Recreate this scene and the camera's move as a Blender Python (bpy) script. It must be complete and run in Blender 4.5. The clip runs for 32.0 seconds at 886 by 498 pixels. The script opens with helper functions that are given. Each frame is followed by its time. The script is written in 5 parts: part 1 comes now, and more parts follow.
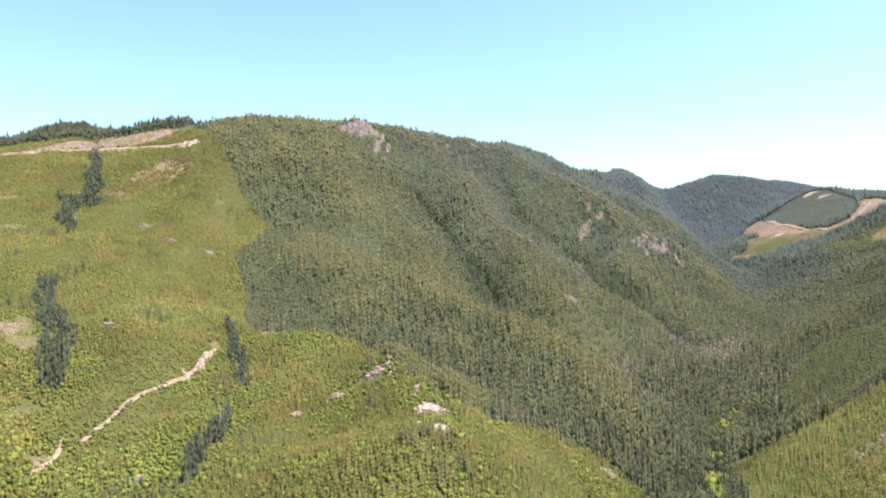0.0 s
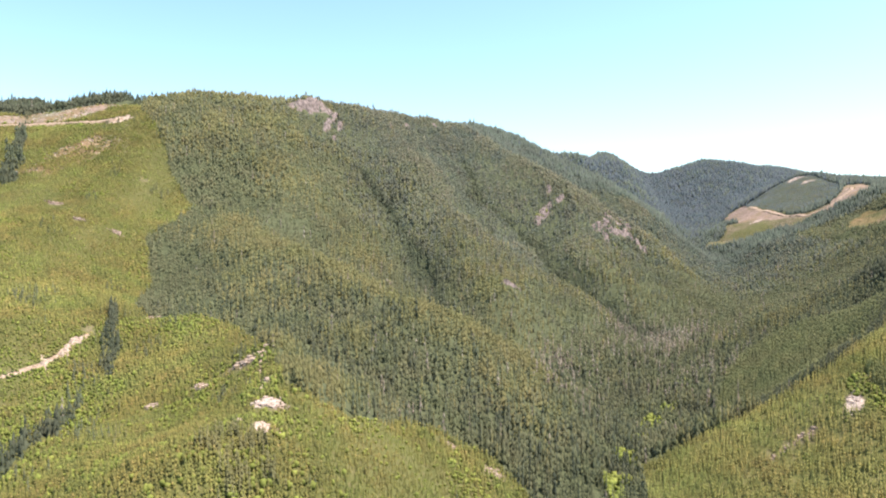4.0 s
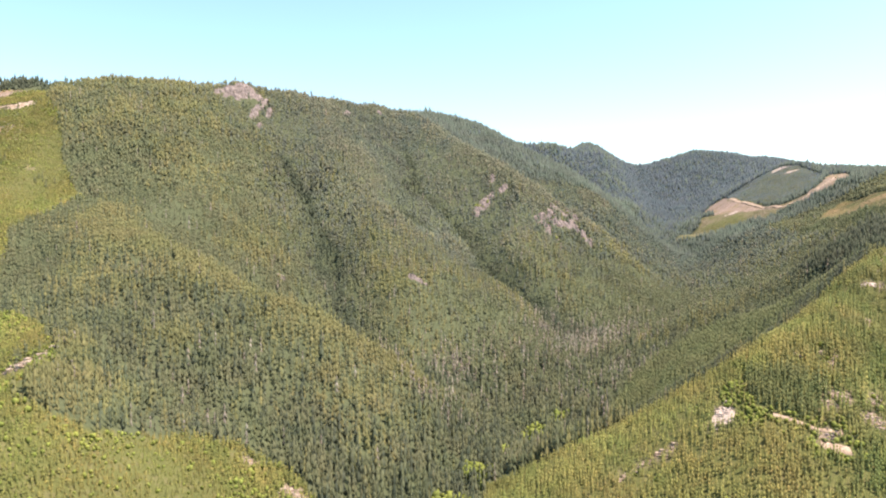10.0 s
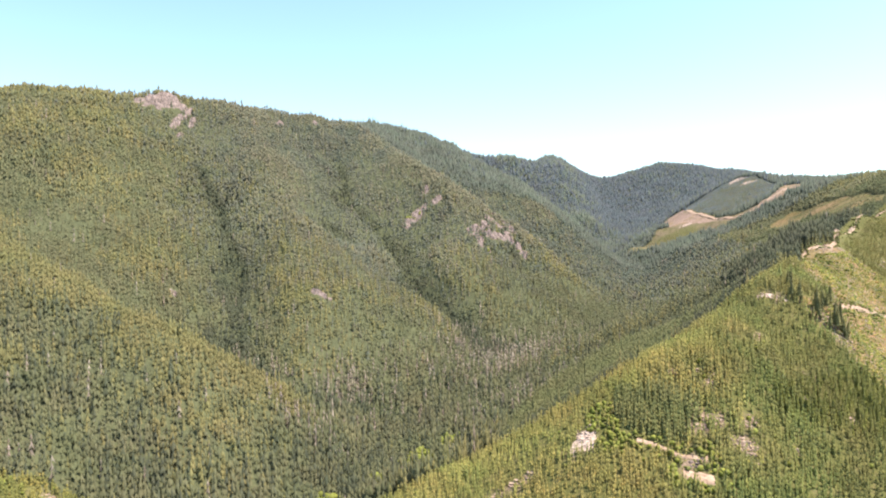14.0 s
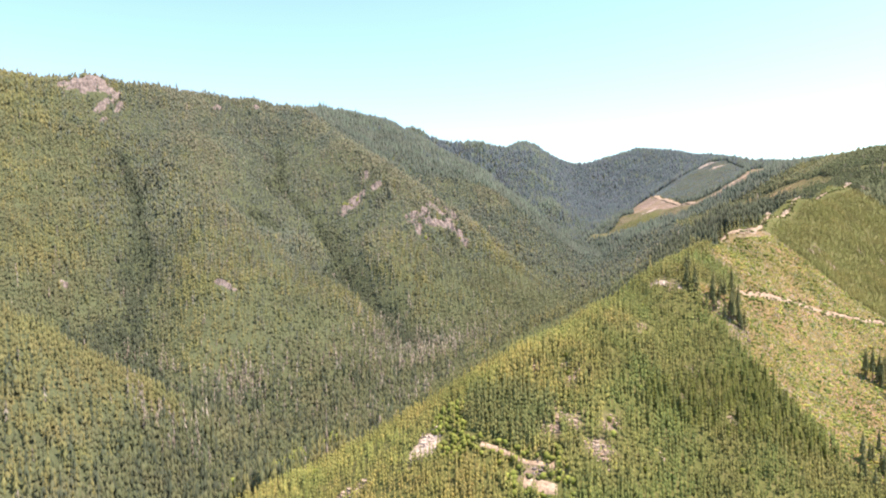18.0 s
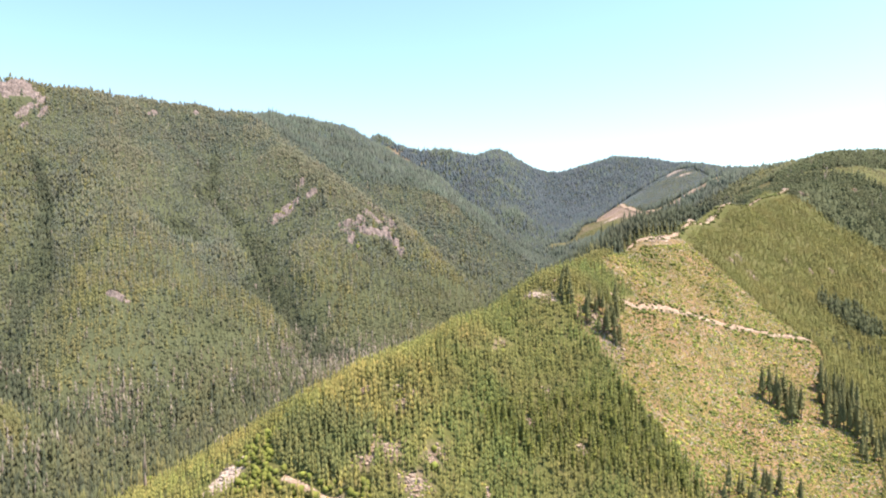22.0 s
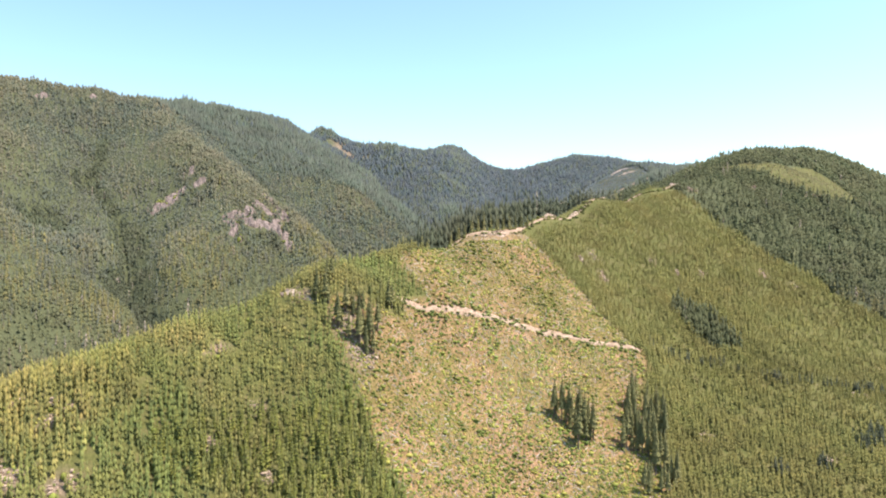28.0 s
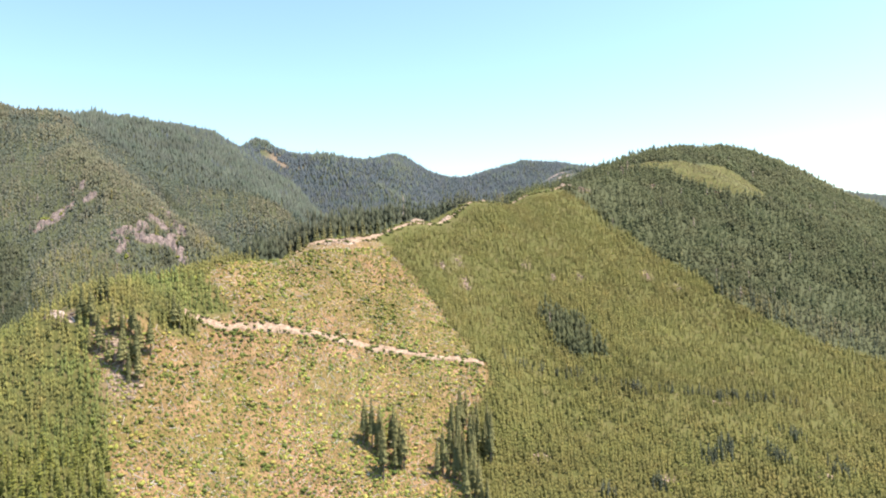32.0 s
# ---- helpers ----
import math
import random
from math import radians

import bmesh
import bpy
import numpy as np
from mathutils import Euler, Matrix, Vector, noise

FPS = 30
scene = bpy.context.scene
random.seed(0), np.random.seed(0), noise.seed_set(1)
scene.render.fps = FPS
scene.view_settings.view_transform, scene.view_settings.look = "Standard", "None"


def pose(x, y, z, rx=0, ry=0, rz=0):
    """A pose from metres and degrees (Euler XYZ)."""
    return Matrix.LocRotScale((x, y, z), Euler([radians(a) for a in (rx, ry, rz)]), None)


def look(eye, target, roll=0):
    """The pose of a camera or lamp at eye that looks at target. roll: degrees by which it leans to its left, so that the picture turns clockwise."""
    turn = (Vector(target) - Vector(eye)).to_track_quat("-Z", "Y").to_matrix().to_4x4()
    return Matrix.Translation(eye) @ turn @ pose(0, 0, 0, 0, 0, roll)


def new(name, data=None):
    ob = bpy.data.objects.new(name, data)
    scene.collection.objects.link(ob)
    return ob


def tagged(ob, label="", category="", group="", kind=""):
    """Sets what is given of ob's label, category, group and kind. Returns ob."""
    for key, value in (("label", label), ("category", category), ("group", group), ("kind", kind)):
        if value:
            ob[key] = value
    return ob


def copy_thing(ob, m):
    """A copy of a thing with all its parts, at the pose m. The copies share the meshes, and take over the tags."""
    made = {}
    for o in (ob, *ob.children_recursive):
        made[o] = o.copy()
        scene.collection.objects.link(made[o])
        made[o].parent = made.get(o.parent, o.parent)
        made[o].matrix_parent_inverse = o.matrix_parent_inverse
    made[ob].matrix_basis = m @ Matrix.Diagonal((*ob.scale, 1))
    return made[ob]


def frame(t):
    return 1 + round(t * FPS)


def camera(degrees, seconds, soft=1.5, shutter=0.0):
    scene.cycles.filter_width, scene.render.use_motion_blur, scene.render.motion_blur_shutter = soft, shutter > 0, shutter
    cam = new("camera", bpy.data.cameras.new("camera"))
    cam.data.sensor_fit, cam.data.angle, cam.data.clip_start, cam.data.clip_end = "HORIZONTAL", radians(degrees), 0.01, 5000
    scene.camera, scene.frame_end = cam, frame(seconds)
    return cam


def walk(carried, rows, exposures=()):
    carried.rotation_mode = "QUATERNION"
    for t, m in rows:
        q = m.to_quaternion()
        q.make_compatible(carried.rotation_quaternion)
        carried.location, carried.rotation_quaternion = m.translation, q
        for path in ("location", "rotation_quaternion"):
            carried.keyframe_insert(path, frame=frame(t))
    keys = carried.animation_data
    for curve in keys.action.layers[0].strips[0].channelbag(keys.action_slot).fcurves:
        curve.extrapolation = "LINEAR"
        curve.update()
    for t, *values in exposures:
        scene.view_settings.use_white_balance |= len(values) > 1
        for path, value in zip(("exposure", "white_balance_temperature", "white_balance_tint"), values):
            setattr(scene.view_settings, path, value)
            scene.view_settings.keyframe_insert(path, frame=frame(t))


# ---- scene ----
# A wooded mountain valley with logged slopes, seen from the air.  Heights are metres above the level of the first eye.
cam = camera(67.0, 32.0, soft=2.1)
METRES, EYE, TILT, LEAN, TURN = 1000.0, 0.0, -1.0, 0.0, 0.0
ROWS = [
    (0.0, 0.0, 0.0, 0.0, 0.0, 0.0, -0.0),
    (0.5, 0.0143, 0.006, -0.0003, -0.35, -0.29, -0.12),
    (1.0, 0.0285, 0.0133, -0.0008, -0.57, -0.32, -0.37),
    (1.5, 0.043, 0.0193, -0.0016, -0.62, -0.61, -0.68),
    (2.0, 0.0572, 0.026, -0.0023, -0.68, -0.9, -0.86),
    (2.5, 0.0718, 0.0325, -0.0026, -0.48, -1.29, -0.88),
    (4.5, 0.1291, 0.0577, -0.0037, 0.75, -1.3, -0.44),
    (5.0, 0.1433, 0.0646, -0.0043, 0.49, -1.56, -0.41),
    (5.5, 0.1575, 0.0712, -0.0044, 0.39, -1.35, -0.42),
    (6.0, 0.1718, 0.078, -0.0053, 0.24, -0.93, -0.44),
    (6.5, 0.186, 0.0841, -0.0056, 0.23, -0.62, -0.54),
    (7.0, 0.2004, 0.0908, -0.0061, 0.49, -0.38, -0.5),
    (7.5, 0.2144, 0.0972, -0.0064, 1.13, -0.36, -0.46),
    (8.0, 0.2288, 0.1034, -0.0066, 1.94, -0.5, -0.5),
    (8.5, 0.2429, 0.11, -0.0071, 2.36, -0.88, -0.5),
    (9.0, 0.2571, 0.1167, -0.0074, 2.38, -1.23, -0.46),
    (9.5, 0.2715, 0.123, -0.0081, 2.27, -1.45, -0.35),
    (10.0, 0.2856, 0.1296, -0.0086, 2.33, -1.7, -0.43),
    (10.5, 0.2997, 0.1362, -0.0092, 2.43, -1.79, -0.53),
    (11.0, 0.3136, 0.1421, -0.0093, 2.26, -1.7, -0.51),
    (11.5, 0.3277, 0.1488, -0.01, 1.78, -1.6, -0.48),
    (12.0, 0.3423, 0.1561, -0.0111, 1.5, -1.41, -0.42),
    (12.5, 0.3563, 0.1625, -0.0115, 1.34, -1.22, -0.36),
    (13.0, 0.3704, 0.169, -0.0123, 1.27, -0.98, -0.23),
    (13.5, 0.3845, 0.1758, -0.0129, 1.37, -0.66, -0.14),
    (14.0, 0.3985, 0.1822, -0.0136, 1.47, -0.36, -0.09),
    (14.5, 0.4126, 0.1885, -0.0137, 1.42, -0.16, -0.09),
    (16.5, 0.4691, 0.2145, -0.0158, 1.39, -0.44, 0.13),
    (17.0, 0.4834, 0.2208, -0.0166, 1.44, -0.73, 0.19),
    (17.5, 0.4973, 0.2271, -0.0169, 1.45, -1.11, 0.25),
    (18.0, 0.5117, 0.2338, -0.0177, 1.49, -1.25, 0.31),
    (18.5, 0.5259, 0.2402, -0.018, 1.65, -1.46, 0.32),
    (19.0, 0.54, 0.2464, -0.0183, 2.02, -1.67, 0.34),
    (19.5, 0.5544, 0.2528, -0.0187, 2.65, -1.55, 0.38),
    (20.0, 0.5688, 0.2594, -0.0192, 2.92, -1.53, 0.41),
    (20.5, 0.583, 0.2657, -0.0195, 2.68, -1.23, 0.48),
    (21.0, 0.5971, 0.2719, -0.0198, 2.28, -1.01, 0.48),
    (21.5, 0.6112, 0.2781, -0.0199, 1.91, -0.73, 0.42),
    (22.0, 0.6258, 0.2849, -0.0206, 1.55, -0.38, 0.36),
    (22.5, 0.6399, 0.2908, -0.021, 1.22, -0.14, 0.28),
    (23.0, 0.6546, 0.2975, -0.0216, 1.19, 0.06, 0.27),
    (23.5, 0.6689, 0.3035, -0.022, 1.26, 0.17, 0.29),
    (24.0, 0.6831, 0.3095, -0.0225, 1.31, 0.14, 0.3),
    (24.5, 0.6976, 0.3157, -0.0229, 1.34, 0.14, 0.25),
    (25.0, 0.7117, 0.322, -0.0233, 1.32, 0.29, 0.11),
    (25.5, 0.7265, 0.328, -0.0238, 1.23, 0.09, -0.09),
    (27.5, 0.7826, 0.3525, -0.0255, 1.14, -0.54, -0.51),
    (28.0, 0.7971, 0.3583, -0.0261, 1.19, -0.45, -0.61),
    (28.5, 0.8115, 0.3647, -0.0266, 1.32, -0.45, -0.6),
    (29.0, 0.826, 0.3708, -0.027, 1.4, -0.31, -0.46),
    (29.5, 0.8408, 0.3771, -0.0271, 1.33, -0.32, -0.2),
    (30.0, 0.8546, 0.3821, -0.0275, 0.98, -0.56, 0.02),
    (30.5, 0.8693, 0.3886, -0.0281, 0.78, -0.36, 0.23),
    (31.0, 0.8836, 0.3944, -0.0283, 0.46, -0.01, 0.41),
    (31.5, 0.8986, 0.4008, -0.0284, -0.02, 0.3, 0.69),
    (32.0, 0.9128, 0.4066, -0.0287, -0.72, 0.43, 1.12),
]
# the camera's own exposure and white balance drift a little: seconds, stops, kelvin, tint
EXPOSURES = [(0.0, 0.97, 6050, 10), (3.5, 1.02, 6170, 10), (7.0, 1.07, 6320, 10), (12.0, 1.13, 6420, 11), (17.0, 1.14, 6430, 11), (20.0, 1.18, 6420, 12.5), (22.0, 1.11, 6350, 11), (25.0, 1.04, 6250, 10), (28.0, 0.98, 6280, 10), (32.0, 1.02, 6350, 10)]
walk(cam, [(t, pose(0, 0, EYE, TILT, LEAN, TURN) @ pose(METRES * x, METRES * y, METRES * z, 90 + pitch, roll, yaw)) for t, x, y, z, yaw, pitch, roll in ROWS], EXPOSURES)

# ---- sky, sun, exposure ----
SUN_ELEVATION, SUN_AZIMUTH = 65.0, 96.0          # azimuth: clockwise from +y
world = bpy.data.worlds.new("sky")
scene.world = world
world.use_nodes = True
wn, wl = world.node_tree.nodes, world.node_tree.links
sky = wn.new("ShaderNodeTexSky")
sky.sky_type = "NISHITA"
sky.sun_disc = False
sky.sun_elevation, sky.sun_rotation = radians(SUN_ELEVATION), radians(SUN_AZIMUTH)
sky.altitude, sky.air_density, sky.dust_density, sky.ozone_density = 700, 1.0, 1.55, 1.0
air = wn.new("ShaderNodeMix")                     # the clear air of the day is a little greener than the model's
air.data_type, air.blend_type = "RGBA", "MULTIPLY"
air.inputs[0].default_value, air.inputs[7].default_value = 1.0, (1.0, 1.07, 1.0, 1)
wl.new(sky.outputs[0], air.inputs[6])
wl.new(air.outputs[2], wn["Background"].inputs[0])
wn["Background"].inputs[1].default_value = 0.15
sun_data = bpy.data.lights.new("sun", "SUN")
sun_data.energy, sun_data.angle, sun_data.color = 4.4, radians(0.5), (1.0, 0.91, 0.78)
sun = new("sun", sun_data)
az, el = radians(SUN_AZIMUTH), radians(SUN_ELEVATION)
toward = Vector((math.sin(az) * math.cos(el), math.cos(az) * math.cos(el), math.sin(el)))
sun.matrix_world = look(toward * 1500, (0, 0, 0))

# ---- the lie of the land: crests, spurs, benches and streams, (x, y, height) along each ----
CRESTS = {
    "main crest": [(-2600, 2300, 154), (-1500, 1700, 184), (-1150, 1450, 154), (-839, 1303, 172), (-718, 1310, 194), (-531, 1325, 225), (-412, 1385, 243), (-300, 1440, 247), (-183, 1497, 257),
        (-16, 1643, 247), (60, 1715, 249), (137, 1781, 245), (190, 2000, 268), (298, 2286, 276), (322, 2440, 250), (344, 2589, 303), (450, 2590, 256), (563, 2560, 245),
        (680, 2750, 244), (782, 2964, 295), (900, 3020, 226), (1019, 3064, 206), (1130, 3120, 240), (1270, 3194, 284), (1700, 3350, 266), (2000, 3330, 209), (2300, 3300, 169),
        (2700, 3150, 94), (3300, 3000, 64)],
    "left knob": [(-952, 1757, 292), (-990, 1790, 292)],
    "right ridge": [(300, 692, -250), (350, 700, -226), (390, 708, -208), (430, 712, -191), (460, 714, -175), (495, 716, -155), (520, 718, -141), (564, 726, -121), (625, 770, -95),
        (688, 819, -70), (760, 905, -49), (818, 988, -32), (852, 1032, -24), (931, 1111, -5), (1075, 1209, 29), (1180, 1330, 64), (1329, 1543, 116), (1391, 1733, 122),
        (1450, 2000, 110)],
    "round hill": [(1329, 1543, 116), (1470, 1600, 116), (1589, 1700, 100), (1750, 1760, 24), (2100, 1850, -36)],
    "far cut hill": [(842, 1970, -56), (930, 2120, -18), (1072, 2217, 46), (1180, 2270, 104), (1278, 2320, 157), (1450, 2330, 150), (1800, 2400, 135)],
    "near knoll": [(-220, 790, -102), (-157, 726, -111), (-100, 672, -122), (-51, 648, -119), (-10, 560, -124), (-9, 515, -133), (2, 455, -133), (-30, 403, -138), (-40, 330, -180),
        (-30, 240, -260)],
    "spur one": [(-200, 1000, -5), (-140, 920, -28), (-85, 858, -44), (-30, 850, -60), (24, 842, -82), (80, 832, -98), (130, 822, -118), (175, 825, -142), (215, 845, -172), (245, 870, -205),
        (290, 895, -228)],
    "spur two": [(60, 1420, 118), (95, 1345, 58), (146, 1271, 2), (185, 1268, -25), (225, 1245, -56), (270, 1255, -88), (306, 1258, -113), (345, 1235, -130), (374, 1210, -146),
        (397, 1153, -179), (420, 1130, -195)],
    "spur three": [(137, 1781, 246), (190, 1690, 196), (260, 1610, 145), (355, 1545, 88), (400, 1535, 62), (448, 1532, 34), (517, 1532, -9), (558, 1494, -43), (610, 1488, -92),
        (669, 1483, -140), (720, 1480, -153)],
    "knob spur": [(782, 2964, 298), (800, 2700, 228), (790, 2450, 112), (800, 2250, 22), (800, 2080, -54)],
    "middle spur": [(298, 2286, 267), (450, 2130, 175), (580, 2000, 100), (690, 1880, 6), (760, 1780, -81)],
}
STREAMS = {
    "river": [(-300, -900, -380), (0, -200, -360), (120, 200, -321), (180, 450, -287), (260, 640, -251), (329, 800, -245), (400, 900, -231), (450, 1010, -217), (500, 1112, -197),
        (620, 1300, -165), (750, 1510, -156), (800, 1800, -100), (850, 2050, -77), (900, 2350, -20), (950, 2700, 75), (1010, 2950, 181)],
    "gully one": [(-60, 1350, 90), (-12, 1292, 20), (30, 1225, -28), (62, 1175, -65), (81, 1139, -92), (90, 1085, -122), (108, 1035, -152), (140, 975, -186), (190, 940, -204),
        (262, 950, -221), (330, 930, -235)],
    "gully two": [(150, 1570, 112), (172, 1480, 42), (249, 1425, -20), (277, 1388, -66), (308, 1340, -104), (345, 1290, -140), (390, 1235, -170), (425, 1180, -194), (480, 1150, -204)],
    "gully three": [(290, 1860, 175), (355, 1750, 98), (430, 1660, 32), (500, 1600, -28), (575, 1560, -80), (650, 1535, -128), (720, 1520, -152), (770, 1540, -160)],
    "gully four": [(500, 2420, 150), (570, 2280, 45), (665, 2120, -45), (760, 1960, -98)],
    "side gully": [(-120, 1010, -32), (-60, 965, -66), (0, 925, -98), (60, 905, -132), (110, 900, -164), (160, 910, -192), (190, 940, -206)],
    "left draw": [(-700, 1000, 39), (-560, 900, -4), (-430, 760, -62), (-340, 640, -115), (-290, 520, -170), (-250, 380, -223), (-150, 150, -295)],
    "east creek": [(1650, 1300, -99), (1446, 1160, -108), (1284, 980, -170), (1160, 860, -184), (1010, 770, -201), (930, 600, -251), (850, 300, -310), (500, 50, -350)],
    "back creek": [(1180, 1750, 30), (1060, 1650, -20), (900, 1600, -100), (790, 1570, -148)],
}
SLOPES = {
    "left logged face": [(-292, 1095, 23), (-268, 910, -65), (-475, 1223, 167), (-385, 946, -4), (-433, 1177, 140), (-330, 933, -21), (-196, 685, -132), (-242, 536, -170), (-289, 673, -104),
        (-330, 612, -121), (-299, 896, -55), (-316, 1243, 163), (-612, 1183, 133), (-552, 1058, 56), (-421, 823, -39), (-359, 820, -52), (-369, 677, -89), (-241, 772, -100),
        (-147, 603, -158), (-220, 612, -151), (-642, 1135, 119), (-302, 975, -21)],
    "left lower bench": [(-425, 648, -88), (-77, 608, -144), (-146, 447, -173), (-314, 477, -171)],
    "ridge nose": [(598, 713, -122), (476, 657, -175), (562, 819, -159), (615, 836, -121), (578, 680, -147), (500, 870, -191), (690, 761, -120), (614, 737, -113), (430, 640, -205),
        (540, 640, -171), (380, 620, -222)],
    "clearcut": [(724, 817, -73), (859, 890, -111), (882, 1005, -50), (942, 908, -127), (870, 815, -168), (931, 1062, -38), (948, 1011, -80), (984, 1167, -1), (784, 827, -117),
        (829, 828, -148), (966, 975, -112), (960, 832, -186), (813, 931, -62), (861, 929, -85), (918, 948, -102), (955, 1126, 9), (755, 948, -59), (826, 776, -179),
        (742, 722, -158), (640, 700, -148)],
    "east bowl": [(1353, 1266, 3), (1028, 959, -132), (1052, 959, -142), (1127, 911, -164), (1152, 1113, -63), (1232, 1029, -121), (1075, 1106, -53), (1137, 1170, -12), (1030, 1064, -76),
        (1087, 1018, -116), (1162, 1063, -93), (1177, 1006, -135), (1096, 940, -149), (1014, 892, -170), (1026, 825, -183), (1123, 866, -170), (1116, 1163, -27), (1236, 1275, 16),
        (1204, 1092, -80), (1358, 1307, 16), (1171, 1410, 61), (1420, 1397, 13), (1140, 1212, 11), (1648, 1497, -30)],
    "ridge west flank": [(700, 980, -129), (450, 800, -217), (820, 1180, -94), (900, 1380, -92)],
    "far cut": [(1007, 2304, -6), (1202, 1828, 88), (1100, 2000, 31), (950, 1800, -48), (1278, 2100, 116)],
    "nearest ground": [(0, 0, -340), (500, 300, -320), (913, 480, -275), (1300, 650, -230), (-500, 100, -270), (620, 560, -235), (800, 640, -225), (420, 480, -262), (250, 400, -292),
        (-900, 600, -60)],
    "behind the crest": [(-250, 1640, 170), (-60, 1800, 160), (-500, 1500, 150), (60, 2000, 150), (-800, 1500, 120), (150, 2500, 170), (560, 2800, 120), (1000, 3300, 110), (1300, 3450, 160)],
    "behind": [(0, -1300, -120), (900, -900, -100), (1900, -200, -60), (-1300, -400, -60), (-2400, 800, 60), (2600, 900, -60), (3300, 1800, -20), (-2400, -1400, 40), (3200, -1400, 40),
        (-1800, 3000, 120), (-600, 2600, 160), (-1500, 4600, 120), (600, 4600, 130), (2600, 4600, 130), (1700, 2800, 90)],
    "upper face": [(-139, 1444, 187), (-152, 1174, 67), (-126, 985, -27), (-258, 1068, 13), (-212, 1292, 157), (-53, 1449, 157), (-244, 1197, 103), (-129, 1321, 110), (-14, 1361, 85),
        (81, 1523, 128), (-225, 1096, 26), (-96, 1144, 23), (48, 1317, 52), (154, 1511, 75), (237, 1481, 36), (-96, 1036, -27), (170, 1345, -27)],
    "upper valley": [(16, 1614, 213), (149, 1707, 195), (815, 1878, -85), (235, 1613, 133), (434, 2531, 231), (438, 1825, 109), (734, 2533, 174), (599, 1650, -57), (571, 1767, 51)],
    "lower face": [(34, 1027, -106), (208, 1082, -100), (136, 1000, -167), (323, 958, -226), (273, 1020, -168), (206, 963, -176), (-27, 1083, -36), (125, 1168, -48), (-1, 1022, -77),
        (157, 1100, -89), (82, 1060, -122), (175, 1025, -141), (269, 1092, -132), (333, 1043, -190), (399, 1004, -223), (458, 1101, -204), (390, 1082, -194), (615, 1063, -141)],
    "second face": [(309, 1479, 15), (470, 1479, -10), (304, 1289, -114), (380, 1412, -30), (500, 1453, -57), (280, 1344, -64), (390, 1310, -92), (510, 1355, -114), (453, 1247, -157),
        (565, 1324, -142), (484, 1192, -200), (272, 1180, -93), (555, 1366, -124), (360, 1366, -54)],
    "front forest": [(163, 719, -175), (385, 809, -248), (-210, 865, -76), (-57, 833, -67), (-17, 771, -103), (46, 820, -107), (67, 748, -136), (116, 775, -130), (99, 713, -162),
        (196, 769, -175), (147, 679, -198), (214, 721, -201), (270, 794, -229), (330, 846, -245)],
    "near knoll side": [(9, 683, -140), (9, 490, -141), (22, 708, -128), (52, 690, -156), (-71, 525, -155)],
}


def resample(line, step):
    out = []
    for a, b in zip(line[:-1], line[1:]):
        n = max(1, int(math.dist(a[:2], b[:2]) / step))
        out += [tuple(a[k] + (b[k] - a[k]) * i / n for k in range(3)) for i in range(n)]
    return out + [line[-1]]


def control_points():
    pts = []
    for group in (CRESTS, STREAMS):
        for line in group.values():
            pts += resample(line, 55 if line[0][1] < 1800 else 110)
    for line in SLOPES.values():
        pts += line
    kept = []
    for p in pts:
        if all((p[0] - q[0]) ** 2 + (p[1] - q[1]) ** 2 > 18 ** 2 for q in kept):
            kept.append(p)
    return np.array(kept, float)


def hash2(ix, iy, seed):
    h = (ix.astype(np.int64) * 374761393 + iy.astype(np.int64) * 668265263 + seed * 1442695041) & 0x7FFFFFFF
    h = ((h ^ (h >> 13)) * 1274126177) & 0x7FFFFFFF
    return ((h ^ (h >> 16)) & 0xFFFF) / 65535.0


def value_noise(x, y, size, seed):
    x, y = np.asarray(x, float) / size, np.asarray(y, float) / size
    ix, iy = np.floor(x), np.floor(y)
    fx, fy = x - ix, y - iy
    fx, fy = fx * fx * (3 - 2 * fx), fy * fy * (3 - 2 * fy)
    a, b = hash2(ix, iy, seed), hash2(ix + 1, iy, seed)
    c, d = hash2(ix, iy + 1, seed), hash2(ix + 1, iy + 1, seed)
    return (a * (1 - fx) + b * fx) * (1 - fy) + (c * (1 - fx) + d * fx) * fy - 0.5


def fbm(x, y, size, seed, octaves=4):
    return sum(value_noise(x, y, size / 2 ** k, seed + k) * 0.5 ** k for k in range(octaves))


CTRL = control_points()


def surface_weights():
    p = CTRL / 1000.0
    n = len(p)
    r = np.sqrt(((p[:, None, :2] - p[None, :, :2]) ** 2).sum(2) + 0.014 ** 2)
    a = np.zeros((n + 3, n + 3))
    a[:n, :n] = r - np.eye(n) * 0.002
    a[:n, n], a[:n, n + 1:] = 1, p[:, :2]
    a[n, :n], a[n + 1:, :n] = 1, p[:, :2].T
    return np.linalg.solve(a, np.concatenate([p[:, 2], np.zeros(3)]))


WEIGHTS = surface_weights()


